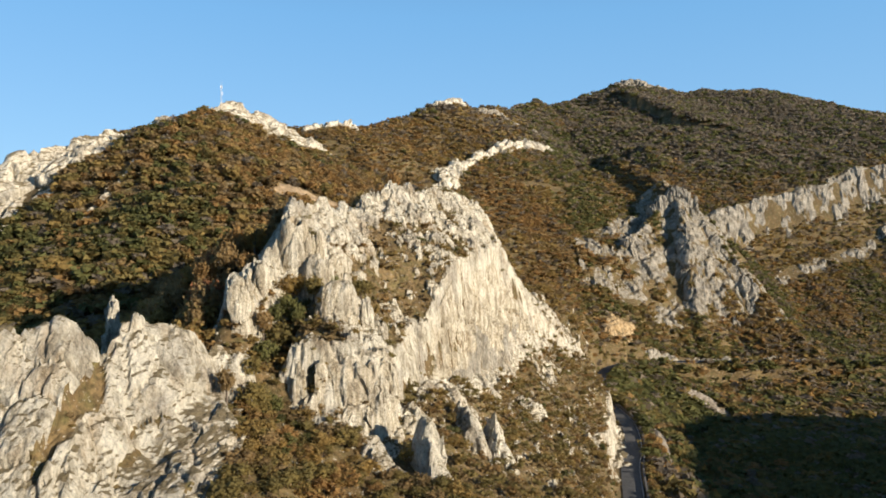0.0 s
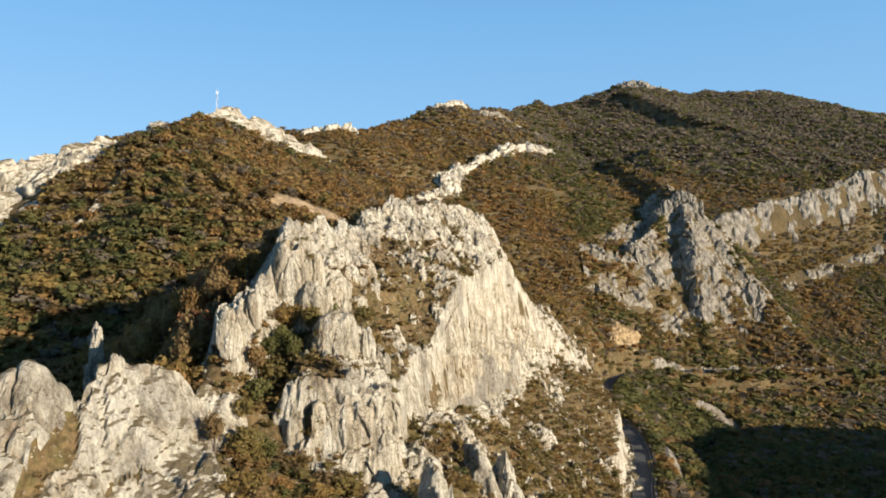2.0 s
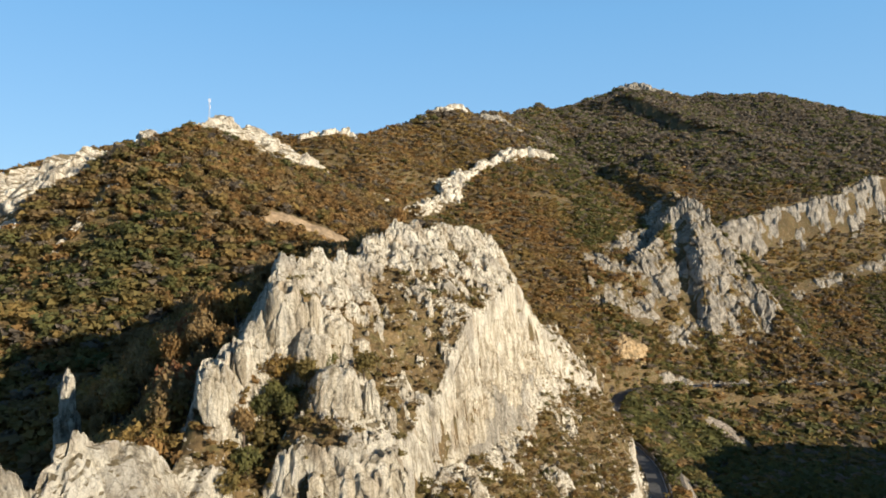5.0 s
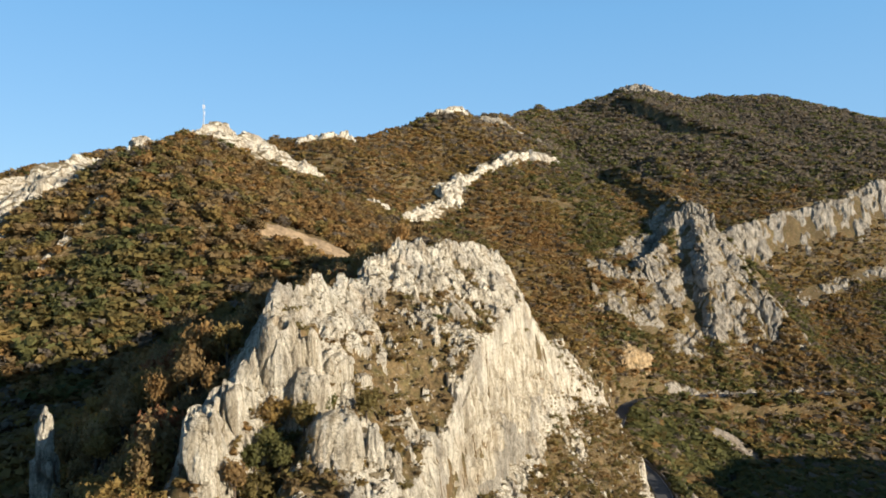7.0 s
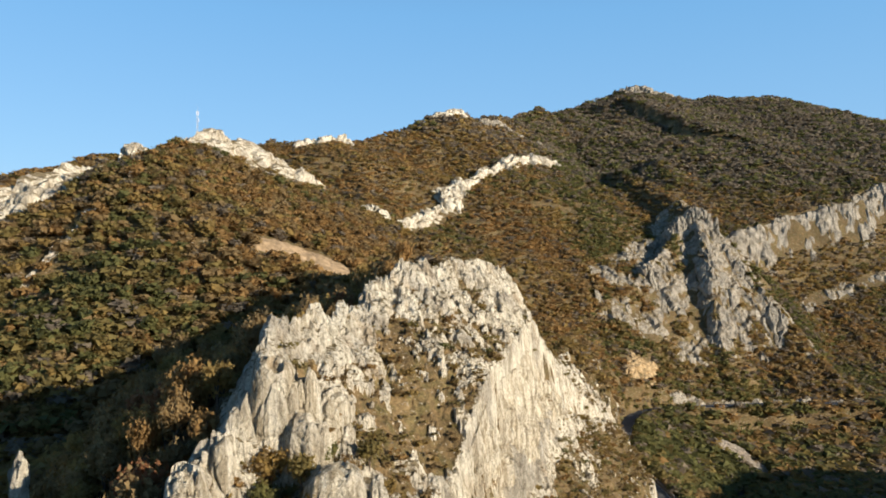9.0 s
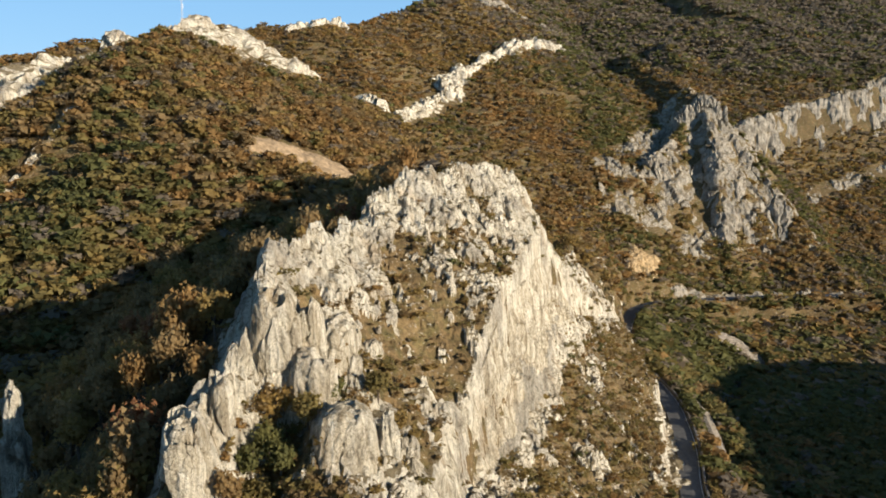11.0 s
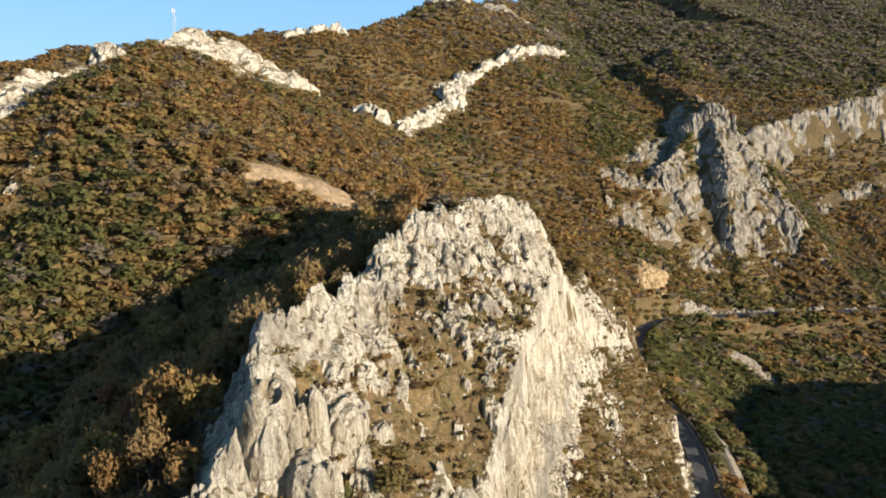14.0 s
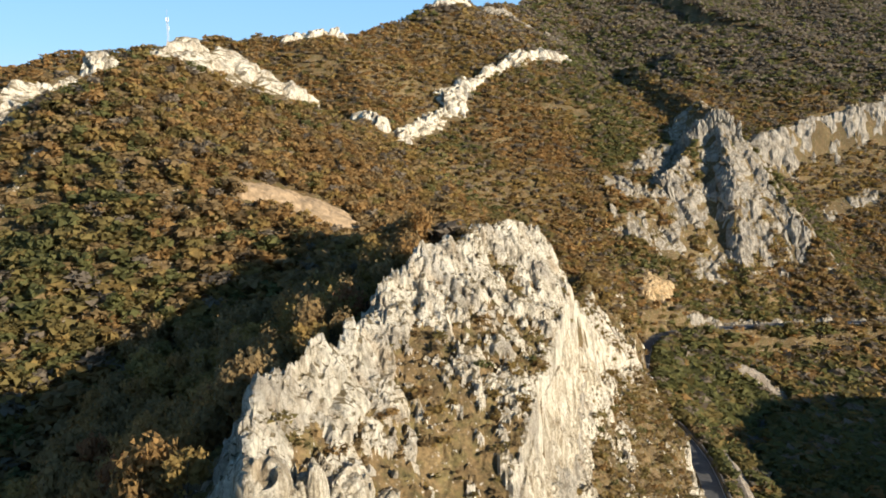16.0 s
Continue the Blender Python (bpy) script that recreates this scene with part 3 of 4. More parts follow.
def crag_blocks(x, y):
    """Height of the limestone blocks that stand out of the turf."""
    share = np.clip(0.54 - 0.85 * crag_scrub(x, y), 0.06, 0.92)
    wx, wy = x + 1.3 * fbm(x / 5, y / 5, 0, 3, 61), y + 1.3 * fbm(x / 5, y / 5, 4.2, 3, 61)
    a, ja = cells(wx / 3.9, wy / 3.9, 0 * wx, 62)
    b, jb = cells(wx / 1.3, wy / 1.8, 0 * wx + 7.5, 63)
    top = 0.35 * fbm(x / 1.6, y / 1.6, 0, 3, 64)
    big = step01(a, 1.0 - share, 1.12 - share) * step01(ja, 0.01, 0.17) * (0.5 + 0.8 * a + top)
    small = step01(b, 1.02 - share, 1.12 - share) * step01(jb, 0.01, 0.15) * (0.3 + 0.5 * b)
    return big + small


def crag_turf(x, y):
    """Turf lies between the blocks."""
    return 0.45 - 1.1 * crag_blocks(x, y) - 0.6 * step01(crag_scrub(x, y), -0.15, -0.55) - 1.2 * behind_face(x, y)


def crag_lift(x, y):
    h, d, run = along(x, y, CRAG)
    n = 1.1 * fbm(x / 12, y / 12, 0, 4, 41) + 0.5 * ridged(x / 4.5, y / 4.5, 0, 3, 42)
    wall = np.exp(-(((d - 0.3) / 2.6) ** 2)) * step01(run, 110, 80)
    crest = wall * (1.8 + 1.6 * vnoise(run / 5, 3.3, 0, 44) + 1.0 * np.round(1.4 * vnoise(run / 3.2, 7.7, 0, 45)))
    dome = np.exp(-(((x - 2) / 12) ** 2) - (((y - 210) / 14) ** 2)) * 0.5
    body = 0.6 * n + crest + dome + 0.9 * crag_blocks(x, y) - 0.4
    edge = crag_zone(x, y)
    return np.clip(body, -0.35, 6) * edge - 2.2 * (1 - edge)


crag = outcrop("rock_crag", "pale limestone crag with a fluted cliff face and grassy ledges", (-48, 100, 70, 312), 0.30, crag_lift, LIMESTONE, 60, 0.5, turf=crag_turf, calm=behind_face)
SHEER = [(x - 1.4, y + 0.5, z - 0.2, z - f + 4) for (x, y, z), f in zip(RIM, FOOT)][4:16]
face("cliff_face", [p[:3] for p in SHEER], [p[3] for p in SHEER], FLUTED, 71, parent=crag, label="sunlit fluted limestone wall")


# the buttress, tower and crest blocks of the crag
boulder("buttress", "", (-15.2, 121.2, 30), (8.4, 7.0, 21.2), FLUTED, 101, 20, 0.13, 6, 0.2, crag)
boulder("buttress", "", (-21.8, 117.2, 30), (4.2, 4.4, 20.6), FLUTED, 105, 10, 0.13, 5, 0.2, crag)
boulder("tower", "", (-27.0, 132.2, 57), (3.2, 3.4, 16.2), FLUTED, 111, 20, 0.13, 5, 0.15, crag)
boulder("tower", "", (-22.6, 130.2, 54), (3.5, 2.8, 12.2), FLUTED, 113, -10, 0.13, 5, 0.25, crag)
boulder("tower", "", (-23.8, 135.8, 57), (2.3, 2.6, 14.2), FLUTED, 118, 0, 0.13, 5, 0.3, crag)
boulder("tower", "", (-20.4, 141.5, 53), (2.4, 5.4, 14), FLUTED, 115, -14, 0.13, 5, 0.35, crag)
boulder("tower", "", (-21.6, 152, 60), (2.0, 5.0, 10.6), FLUTED, 117, -6, 0.13, 5, 0.4, crag)
boulder("tower", "", (-17.0, 146, 53), (2.0, 3.0, 10.0), FLUTED, 119, -14, 0.13, 5, 0.4, crag)
boulder("crest_block", "", (-29.8, 140.6, 64.0), (1.6, 4.4, 10.0), LIMESTONE, 121, 4, 0.22, 5, 0.22, crag)
boulder("crest_block", "", (-27.0, 149.5, 65), (1.8, 4.4, 10.0), LIMESTONE, 125, -20, 0.22, 5, 0.22, crag)
boulder("crest_block", "", (-23.2, 161, 66), (1.7, 1.8, 8.2), LIMESTONE, 131, -10, 0.22, 5, 0.25, crag)
boulder("crest_block", "", (-20.6, 168.5, 66), (2.0, 4.2, 10.4), LIMESTONE, 135, -20, 0.22, 5, 0.22, crag)
boulder("crest_block", "", (-17.6, 177, 68), (2.0, 3.2, 11.0), LIMESTONE, 137, -20, 0.22, 5, 0.22, crag)
boulder("crest_block", "", (-8.6, 176.8, 58), (2.7, 2.8, 13.6), GREY_ROCK, 141, 10, 0.22, 5, 0.3, crag)
boulder("arete", "", (-33.4, 119, 49), (2.4, 4.0, 15.2), FLUTED, 145, 10, 0.25, 5, 0.3, crag)
boulder("arete", "", (-31.3, 125.5, 54), (2.1, 4.6, 11.2), FLUTED, 149, 10, 0.25, 5, 0.3, crag)

boulder("boulder", "pale rounded limestone block perched on a ledge", (-18.4, 124.6, 50.2), (3.9, 3.4, 11.3), FLUTED, 151, 15, 0.11, 5, 0.35, None, (0, 0), 0.8, 0.06)
boulder("rock_pinnacle", "small pale limestone pinnacle beside a perched block", (-14.0, 130.5, 51), (1.4, 1.3, 7.6), LIMESTONE, 155, 0, 0.25, 4, 0.8)
boulder("rock_spire", "slim grey limestone spire standing out of dark woodland", (-64.5, 143, 34), (3.2, 3.0, 25.4), LIMESTONE, 161, 25, 0.35, 5, 0.6, None, (0, 0), 0.8, 0.1, 0.3)
def on_ground(x, y):
    return float(land(np.array([float(x)]), np.array([float(y)]))[0])


def fin_lift(cx, cy, high, length, left, right, turn, seed):
    """A blade of rock: steep on its left, leaning back on its right, with a broken crest."""
    c, s_ = math.cos(radians(turn)), math.sin(radians(turn))

    def lift(x, y):
        u, v = (x - cx) * c + (y - cy) * s_, -(x - cx) * s_ + (y - cy) * c
        u = u + 0.8 * fbm(x / 3.5, y / 3.5, 0, 2, seed)
        side = np.clip(1 - np.where(u < 0, -u / left, u / right), -1, 1)
        end = np.clip(1 - (v / length) ** 2, -1, 1)
        broken = cells(v / 1.7, u / 3.0, 0 * u, seed + 1)[0]
        body = smin(side, end, 0.25)
        return high * np.sign(body) * np.abs(body) ** 1.05 * (1 - 0.5 * broken * step01(body, 0.15, 0.6)) - 0.4
    return lift


for n, (fx, fy, high, length, left, right, turn) in enumerate([(-2.4, 110.5, 13.0, 4.6, 1.8, 4.0, 18), (-10.5, 110.0, 3.2, 4.5, 2.2, 4.0, 25), (4.2, 133.5, 7.5, 4.6, 2.0, 4.0, 14), (9.0, 134.5, 8.5, 4.0, 1.8, 3.6, 16), (-4.6, 125.5, 3.4, 3.6, 2.0, 3.4, 20), (2.0, 147, 4.0, 4.0, 1.8, 3.2, 15), (22, 184, 3.4, 4.0, 2.2, 4.0, 25)]):
    outcrop("rock_fin", "jagged pale limestone fin on the scrub slope", (fx - 8, fy - 9, fx + 9, fy + 10), 0.3, fin_lift(fx, fy, high, length, left, right, turn, 165 + 4 * n), LIMESTONE, 265 + 4 * n, 0.6)

# the white ribs in the foreground
def rib_lift(x, y):
    h, d, run = along(x, y, FIN)
    d = -d
    wide = 6 + 20 * step01(run, 1, 9)
    body = step01(d, -4.5, -1.0) * step01(d, wide, wide * 0.75)
    crest = np.exp(-((d / 2.0) ** 2)) * (0.8 + 1.3 * vnoise(run / 3.2, 1.1, 0, 182))
    ramp_ = 2.0 * np.exp(-(((run - 17.5 - 0.6 * d) / 0.9) ** 2)) * step01(d, 13, 9) * step01(d, -3, 1)
    knobs = 0.8 * (cells(x / 2.2, y / 2.2, 0 * x, 188)[0] - 0.5) * step01(run, 17, 20)
    return body * np.clip(1.6 + crest + knobs + 1.2 * fbm(x / 6, y / 6, 0, 3, 181) - ramp_, 0.5, 9) - 2.0 * (1 - body)


def rib_turf(x, y):
    h, d, run = along(x, y, FIN)
    d = -d
    ramp_ = 2.2 * np.exp(-(((run - 17.5 - 0.6 * d) / 0.8) ** 2)) * step01(d, 13, 9) * step01(d, 0, 2)
    return 0.8 * fbm(x / 5, y / 5, 0, 3, 184) + 0.45 * fbm(x / 1.8, y / 1.8, 0, 2, 186) - 0.72 + 0.8 * ramp_ + 0.4 * step01(d, 12, 18) - 0.6 * np.exp(-((d / 3) ** 2))


fin = outcrop("rock_rib", "tall white limestone rib with bare streaked faces", (-84, 56, -26, 116), 0.36, rib_lift, LIMESTONE, 183, 0.55, turf=rib_turf, steep=2.6)
boulder("crest_block", "", (-43.2, 101.6, 46.5), (1.5, 1.8, 9.6), LIMESTONE, 185, 40, 0.3, 5, 0.5, fin)
boulder("crest_block", "", (-39.0, 105.0, 45.5), (1.7, 1.9, 9.2), LIMESTONE, 189, 40, 0.3, 5, 0.4, fin)
boulder("crest_block", "", (-49.3, 94.6, 47.5), (1.8, 1.9, 8.8), LIMESTONE, 193, 40, 0.3, 5, 0.5, fin)
# pale outcrops on the hills
outcrop("hilltop_outcrop", "broad white limestone outcrop capping the wooded hill", (-112, 290, -44, 378), 1.0, strip([(-98, 312, 0.5), (-95, 320, 1.0), (-89, 334, 1.4), (-80, 343, 1.4), (-72, 349, 1.1), (-65, 356, 0.7)], 13.5, 3.8, 201, 0.4, 8), LIMESTONE, 203, 0.9, scale=2.2)
outcrop("slab_outcrop", "long bare limestone slab slanting up the hillside", (-200, 170, -95, 362), 1.0, strip([(-180, 182, 1.2), (-160, 232, 1.3), (-147, 266, 1.3), (-140, 290, 1.15), (-139, 316, 0.9), (-138, 340, 0.55)], 13, 5.2, 211, 0.6, 7), LIMESTONE, 213, 0.9, scale=2.2)
outcrop("rock_band", "pale limestone cliff band stepping up the wooded slope", (-45, 470, 110, 675), 1.3, strip([(-27, 484, 0.7), (-14, 520, 1.3), (4, 556, 1.0), (14, 570, 0.35), (26, 588, 0.4), (40, 604, 0.6), (66, 632, 0.8), (92, 660, 0.9)], 8, 5.0, 221, 1.2), LIMESTONE, 223, 1.1, scale=2.2)
outcrop("rock_knoll", "small pale limestone knoll on the saddle", (-64, 470, -28, 504), 1.2, strip([(-50, 489, 0.9), (-40, 482, 0.9)], 8, 6.5, 231, 0.8), LIMESTONE, 233, 1.0, scale=2.2)
outcrop("rock_knoll", "pale limestone knoll on the far ridge line", (-120, 560, -60, 615), 1.3, strip([(-108, 574, 0.6), (-90, 586, 1.0), (-74, 596, 1.0)], 8, 4.5, 241, 0.8), LIMESTONE, 243, 1.0, scale=2.2)
outcrop("rock_knoll", "pale limestone knoll on the far ridge line", (-22, 660, 26, 700), 1.3, strip([(-8, 672, 0.8), (12, 684, 0.9)], 7, 4.5, 251, 0.8), LIMESTONE, 253, 1.0, scale=2.2)
outcrop("rock_band", "weathered grey rock band below the far ridge", (20, 690, 130, 800), 1.6, strip([(36, 722, 0.8), (60, 735, 1.1), (85, 742, 0.9), (105, 738, 0.4)], 7, 2.0, 261, 1.2), GREY_ROCK, 263, 1.0, scale=2.2)
outcrop("rock_streak", "thin grey limestone rib among the hillside trees", (-130, 215, -92, 262), 0.9, strip([(-113, 228, 1.0), (-106, 238, 1.0), (-101, 248, 0.5)], 1.4, 1.8, 271, 0.6), LIMESTONE, 273, 0.7)
outcrop("summit_rock", "dark rocky summit of the far mountain", (215, 950, 312, 1010), 2.0, strip([(235, 978, 0.8), (262, 982, 1.0), (292, 984, 0.8)], 12, 1.6, 281, 1.0), GREY_ROCK, 283, 0.7, scale=4.0)


# the grey buttresses and cliffs across the gorge
def spire_lift(x, y):
    out = np.full(np.shape(x), -3.0)
    for nodes, wide in ((TOE, 34), (RIB, 30), (SPUR[:4], 25)):
        h, d, run = along(x, y, nodes)
        out = np.maximum(out, 5.0 * (1 - (np.abs(d) / wide) ** 2))
    low = step01(land(x, y), 8, 22)
    return np.clip(out, -3, 2.0) * low + 1.3 * fbm(x / 14, y / 14, 0, 3, 291) - 3 * (1 - low)


def spire_turf(x, y):
    return 0.9 * fbm(x / 13, y / 13, 0, 3, 293) + 0.5 * fbm(x / 4, y / 4, 0, 3, 294) - 0.22 + 0.6 * step01(land(x, y), 30, 8)


def wall_lift(x, y):
    h, d, run = along(x, y, WALL)
    return 4.5 * np.exp(-(((d - 4) / 6.5) ** 2)) + 3.4 * np.exp(-(((d - 33 + 0.06 * (x - 300)) / 4.5) ** 2)) * step01(x, 235, 260) - 1.5 + 1.1 * fbm(x / 10, y / 10, 0, 3, 296)


def wall_turf(x, y):
    h, d, run = along(x, y, WALL)
    return 0.8 * fbm(x / 24, y / 24, 0, 3, 298) + 0.35 * fbm(x / 5, y / 5, 0, 3, 299) - 0.95 + 0.7 * step01(d, 14, 26)


spire = outcrop("rock_buttress", "grey limestone buttress rising to a blunt spire", (88, 470, 258, 590), 1.0, spire_lift, GREY_ROCK, 301, 0.75, turf=spire_turf, scale=2.2, steep=1.6)
boulder("spire_top", "", (178, 567, 66), (13.5, 10, 50), GREY_ROCK, 305, 12, 0.2, 6, 0.5, spire, (0, 0), 2.4, 0.08)
boulder("pillar", "", (192, 563, 62), (3.4, 3.6, 47), GREY_ROCK, 306, 0, 0.16, 5, 0.5, spire, (0, 0), 1.6, 0.05)
boulder("spire_top", "", (163, 565, 66), (9, 9, 42), GREY_ROCK, 307, 20, 0.22, 5, 0.3, spire, (0, 0), 2.4)
boulder("spire_top", "", (127, 514, 56), (7, 8, 20), GREY_ROCK, 309, 20, 0.2, 5, 0.8, spire, (0, 0), 2.4)
outcrop("rock_wall", "long shaded grey limestone wall along the mountain foot", (190, 560, 480, 660), 1.4, wall_lift, GREY_ROCK, 311, 0.75, turf=wall_turf, scale=2.2, steep=2.6)
outcrop("road_cutting", "broken pale rock face above the valley road", (34, 190, 66, 300), 0.6, strip([(44, 205, 0.6), (50.5, 222, 0.8), (58.5, 247, 1.0), (64.5, 275, 0.5)], 4, 1.6, 321, 1.0), LIMESTONE, 323, 0.7)
outcrop("road_cutting", "pale broken rock face beside the far bend of the road", (118, 436, 262, 486), 1.0, strip([(124, 444, 0.6), (160, 455, 1.0), (195, 463, 0.8), (243, 471, 1.1)], 4.0, 1.4, 325, 1.8), GREY_ROCK, 327, 0.7)
def bluff_lift(x, y):
    d, run = along(x, y, CRAG)[1:]
    return 3.2 * step01(d, 2, 9) * step01(d, 42, 30) * step01(run, 218, 236) * step01(along(x, y, ROAD)[1], -7, -12) - 1.4 + 0.9 * fbm(x / 8, y / 8, 0, 3, 335)


def bluff_turf(x, y):
    return 0.8 * fbm(x / 9, y / 9, 0, 3, 336) + 0.5 * fbm(x / 3, y / 3, 0, 3, 337) + 0.15


outcrop("rock_bluff", "broken grey limestone bluff with shrubs above the road", (28, 296, 86, 408), 0.45, bluff_lift, LIMESTONE, 338, 1.5, turf=bluff_turf, steep=3.0)
outcrop("quarried_face", "ochre quarried rock face beside the valley road", (92, 425, 124, 462), 0.8, strip([(99, 440, 0.8), (108, 450, 1.0), (116, 456, 0.6)], 7, 2.6, 331, 0.8), QUARRY, 333, 0.6)
outcrop("scree_slope", "bare pale scree below the valley road", (128, 396, 170, 440), 1.2, strip([(136, 424, 0.7), (146, 414, 1.0), (154, 404, 0.8)], 6, 1.0, 341, 0.4), SCREE, 343, 0.3)
PATCH = [(-58, 243, 0.4), (-50, 247, 0.9), (-42, 250, 1.0), (-34, 253, 0.8), (-27, 254, 0.4)]
outcrop("earth_patch", "bare tan earth slope between the woods", (-70, 230, -14, 270), 0.5, strip(PATCH, 5, 1.0, 351, 0.8, 1.0), SOIL, 353, 0.0)


# ---- the valley road, its wall, and the river ----
def smooth_line(nodes, every):
    """A rounded line through the nodes, with places at about even steps."""
    p = np.array(nodes, float)
    p = np.vstack([2 * p[0] - p[1], p, 2 * p[-1] - p[-2]])
    out = []
    for i in range(1, len(p) - 2):
        n = max(2, int(np.linalg.norm(p[i + 1] - p[i]) / every))
        for t in np.arange(n) / n:
            out.append(0.5 * (2 * p[i] + (p[i + 1] - p[i - 1]) * t + (2 * p[i - 1] - 5 * p[i] + 4 * p[i + 1] - p[i + 2]) * t * t + (3 * p[i] - p[i - 1] - 3 * p[i + 1] + p[i + 2]) * t**3))
    return np.array(out)


def ribbon(line, profile):
    """A strip with a cross profile of (right, up) places along a line."""
    t = np.gradient(line[:, :2], axis=0)
    t /= np.linalg.norm(t, axis=1, keepdims=True)
    side = np.stack([t[:, 1], -t[:, 0]], 1)
    v = np.stack([np.c_[line[:, :2] + side * a, line[:, 2] + b] for a, b in profile], 1)
    return v.reshape(-1, 3), grid_faces(len(line), len(profile))[:, ::-1]


road_line = smooth_line(ROAD, 2.5)
tagged(new("road", mesh_from("road", *ribbon(road_line, [(-3.0, -0.4), (-2.9, 0.16), (0, 0.24), (2.9, 0.16), (3.0, -0.4)]), [ASPHALT])), "narrow grey asphalt road through the gorge", "road", kind="structure")
PAINT = make_plain("road_paint", (0.55, 0.54, 0.5), 0.8, 0, 2.0, 0.3)
tagged(new("trim", mesh_from("trim", *ribbon(road_line, [(2.5, 0.19), (2.62, 0.185)]), [PAINT])), "worn white edge line along the road", "road marking", kind="structure")
wall_line = road_line[(road_line[:, 1] > 150) & (road_line[:, 1] < 335)]
parapet = tagged(new("parapet_wall", mesh_from("parapet_wall", *ribbon(wall_line, [(3.3, -2.5), (3.3, 0.95), (3.4, 1.02), (3.8, 1.02), (3.9, 0.95), (4.0, -3.5)]), [STONE])), "low dark stone parapet along the road edge", "wall")
BANK = [(74, 245, 0), (81, 276, 0), (87, 298, 0), (92, 328, 0), (93, 344, 0)]
bank_line = smooth_line(BANK, 2.0)
bank_line[:, 2] = land(bank_line[:, 0], bank_line[:, 1])
tagged(new("embankment", mesh_from("embankment", *ribbon(bank_line, [(-2.0, -1.0), (-1.8, 1.5), (-0.6, 1.6), (2.2, -0.9), (2.6, -3.0)]), [SCREE])), "pale stone-faced embankment below the road", "embankment", kind="structure")
WATER, wnt, wb = principled("river_water", 0.3)
wb.inputs["Base Color"].default_value = (0.14, 0.15, 0.14, 1)
wb.inputs["Specular IOR Level"].default_value = 0.5
bump(wnt, wb, noise_tex(wnt, stretched(wnt, 1, 1, 1), 0.8, 4), 0.25, 0.2)
river_line = smooth_line([(x, y, z + 0.75) for x, y, z in RIVER], 5)
tagged(new("water", mesh_from("water", *ribbon(river_line, [(-4.5, 0), (-2, 0), (2, 0), (4.5, 0)]), [WATER], smooth=True)), "calm grey-green river on the gorge floor", "river", kind="structure")


# ---- woods ----
def bare_at(x, y, over=-0.35):
    """Where rock, road, river or a clearing keeps trees away."""
    out = np.zeros(len(x), bool)
    for (x0, y0, x1, y1), lift, turf in BARE:
        k = (x > x0) & (x < x1) & (y > y0) & (y < y1)
        if k.any():
            out[k] |= (lift(x[k], y[k]) > over) & ((turf(x[k], y[k]) < 0.12) if turf is not None else True)
    return out | (np.abs(along(x, y, ROAD)[1]) < 4.9) | (np.abs(along(x, y, RIVER)[1]) < 3.6) | (np.abs(along(x, y, BANK)[1]) < 4.5)


def top_of(x, y):
    """The height of the ground or of the turf that lies on rock."""
    up = np.zeros(len(x))
    for (x0, y0, x1, y1), lift, turf in BARE:
        k = (x > x0) & (x < x1) & (y > y0) & (y < y1)
        if turf is not None and k.any():
            up[k] = np.maximum(up[k], lift(x[k], y[k]) - 0.4)
    return land(x, y) + up


_ico = bmesh.new()
bmesh.ops.create_icosphere(_ico, subdivisions=1, radius=1.0)
ICO = np.array([v.co[:] for v in _ico.verts])
ICO_F = np.array([[v.index for v in f.verts] for f in _ico.faces])
_ico.free()


def leaf_tris(rng, c, u, leaf):
    n = u + 0.6 * rng.normal(size=u.shape)
    n /= np.linalg.norm(n, axis=1, keepdims=True)
    a = np.cross(n, rng.normal(size=u.shape))
    a /= np.linalg.norm(a, axis=1, keepdims=True)
    b = np.cross(n, a)
    s = leaf * rng.uniform(0.6, 1.4, (len(u), 1))
    return np.stack([c - a * s - b * s * 0.6, c + a * s - b * s * 0.6, c + b * s], 1)


def crown(rng, clumps, leaves, leaf, spread=0.62, core=0.75):
    """A crown of unit radius and height 1: lumps of foliage within a loose cloud of leaf sprays. Returns places and triangles."""
    v, f, n0 = [], [], 0
    u = rng.normal(size=(clumps, 3))
    u /= np.linalg.norm(u, axis=1, keepdims=True)
    u[:, 2] = np.abs(u[:, 2]) * rng.choice([1, 1, -0.6], clumps)
    mid = u * spread * rng.uniform(0.6, 1.05, (clumps, 1)) if clumps > 1 else u * 0.1
    size = rng.uniform(0.28, 0.48, clumps) if clumps > 2 else rng.uniform(0.55, 0.7, clumps)
    if core:
        for c, s in zip(mid, size):
            w = ICO * (1 + 0.28 * rng.normal(size=(len(ICO), 1))).clip(0.55, 1.5) * s * core
            v.append(c + w)
            f.append(ICO_F + n0)
            n0 += len(ICO)
    k = rng.integers(0, clumps, leaves)
    d = rng.normal(size=(leaves, 3))
    d /= np.linalg.norm(d, axis=1, keepdims=True)
    t = leaf_tris(rng, mid[k] + d * (size[k] * rng.uniform(0.55, 1.5, leaves))[:, None], d, leaf)
    v.append(t.reshape(-1, 3))
    f.append(n0 + np.arange(3 * leaves).reshape(-1, 3))
    v = np.vstack(v)
    v[:, 2] = 0.5 + 0.5 * v[:, 2]
    return v, np.vstack(f)


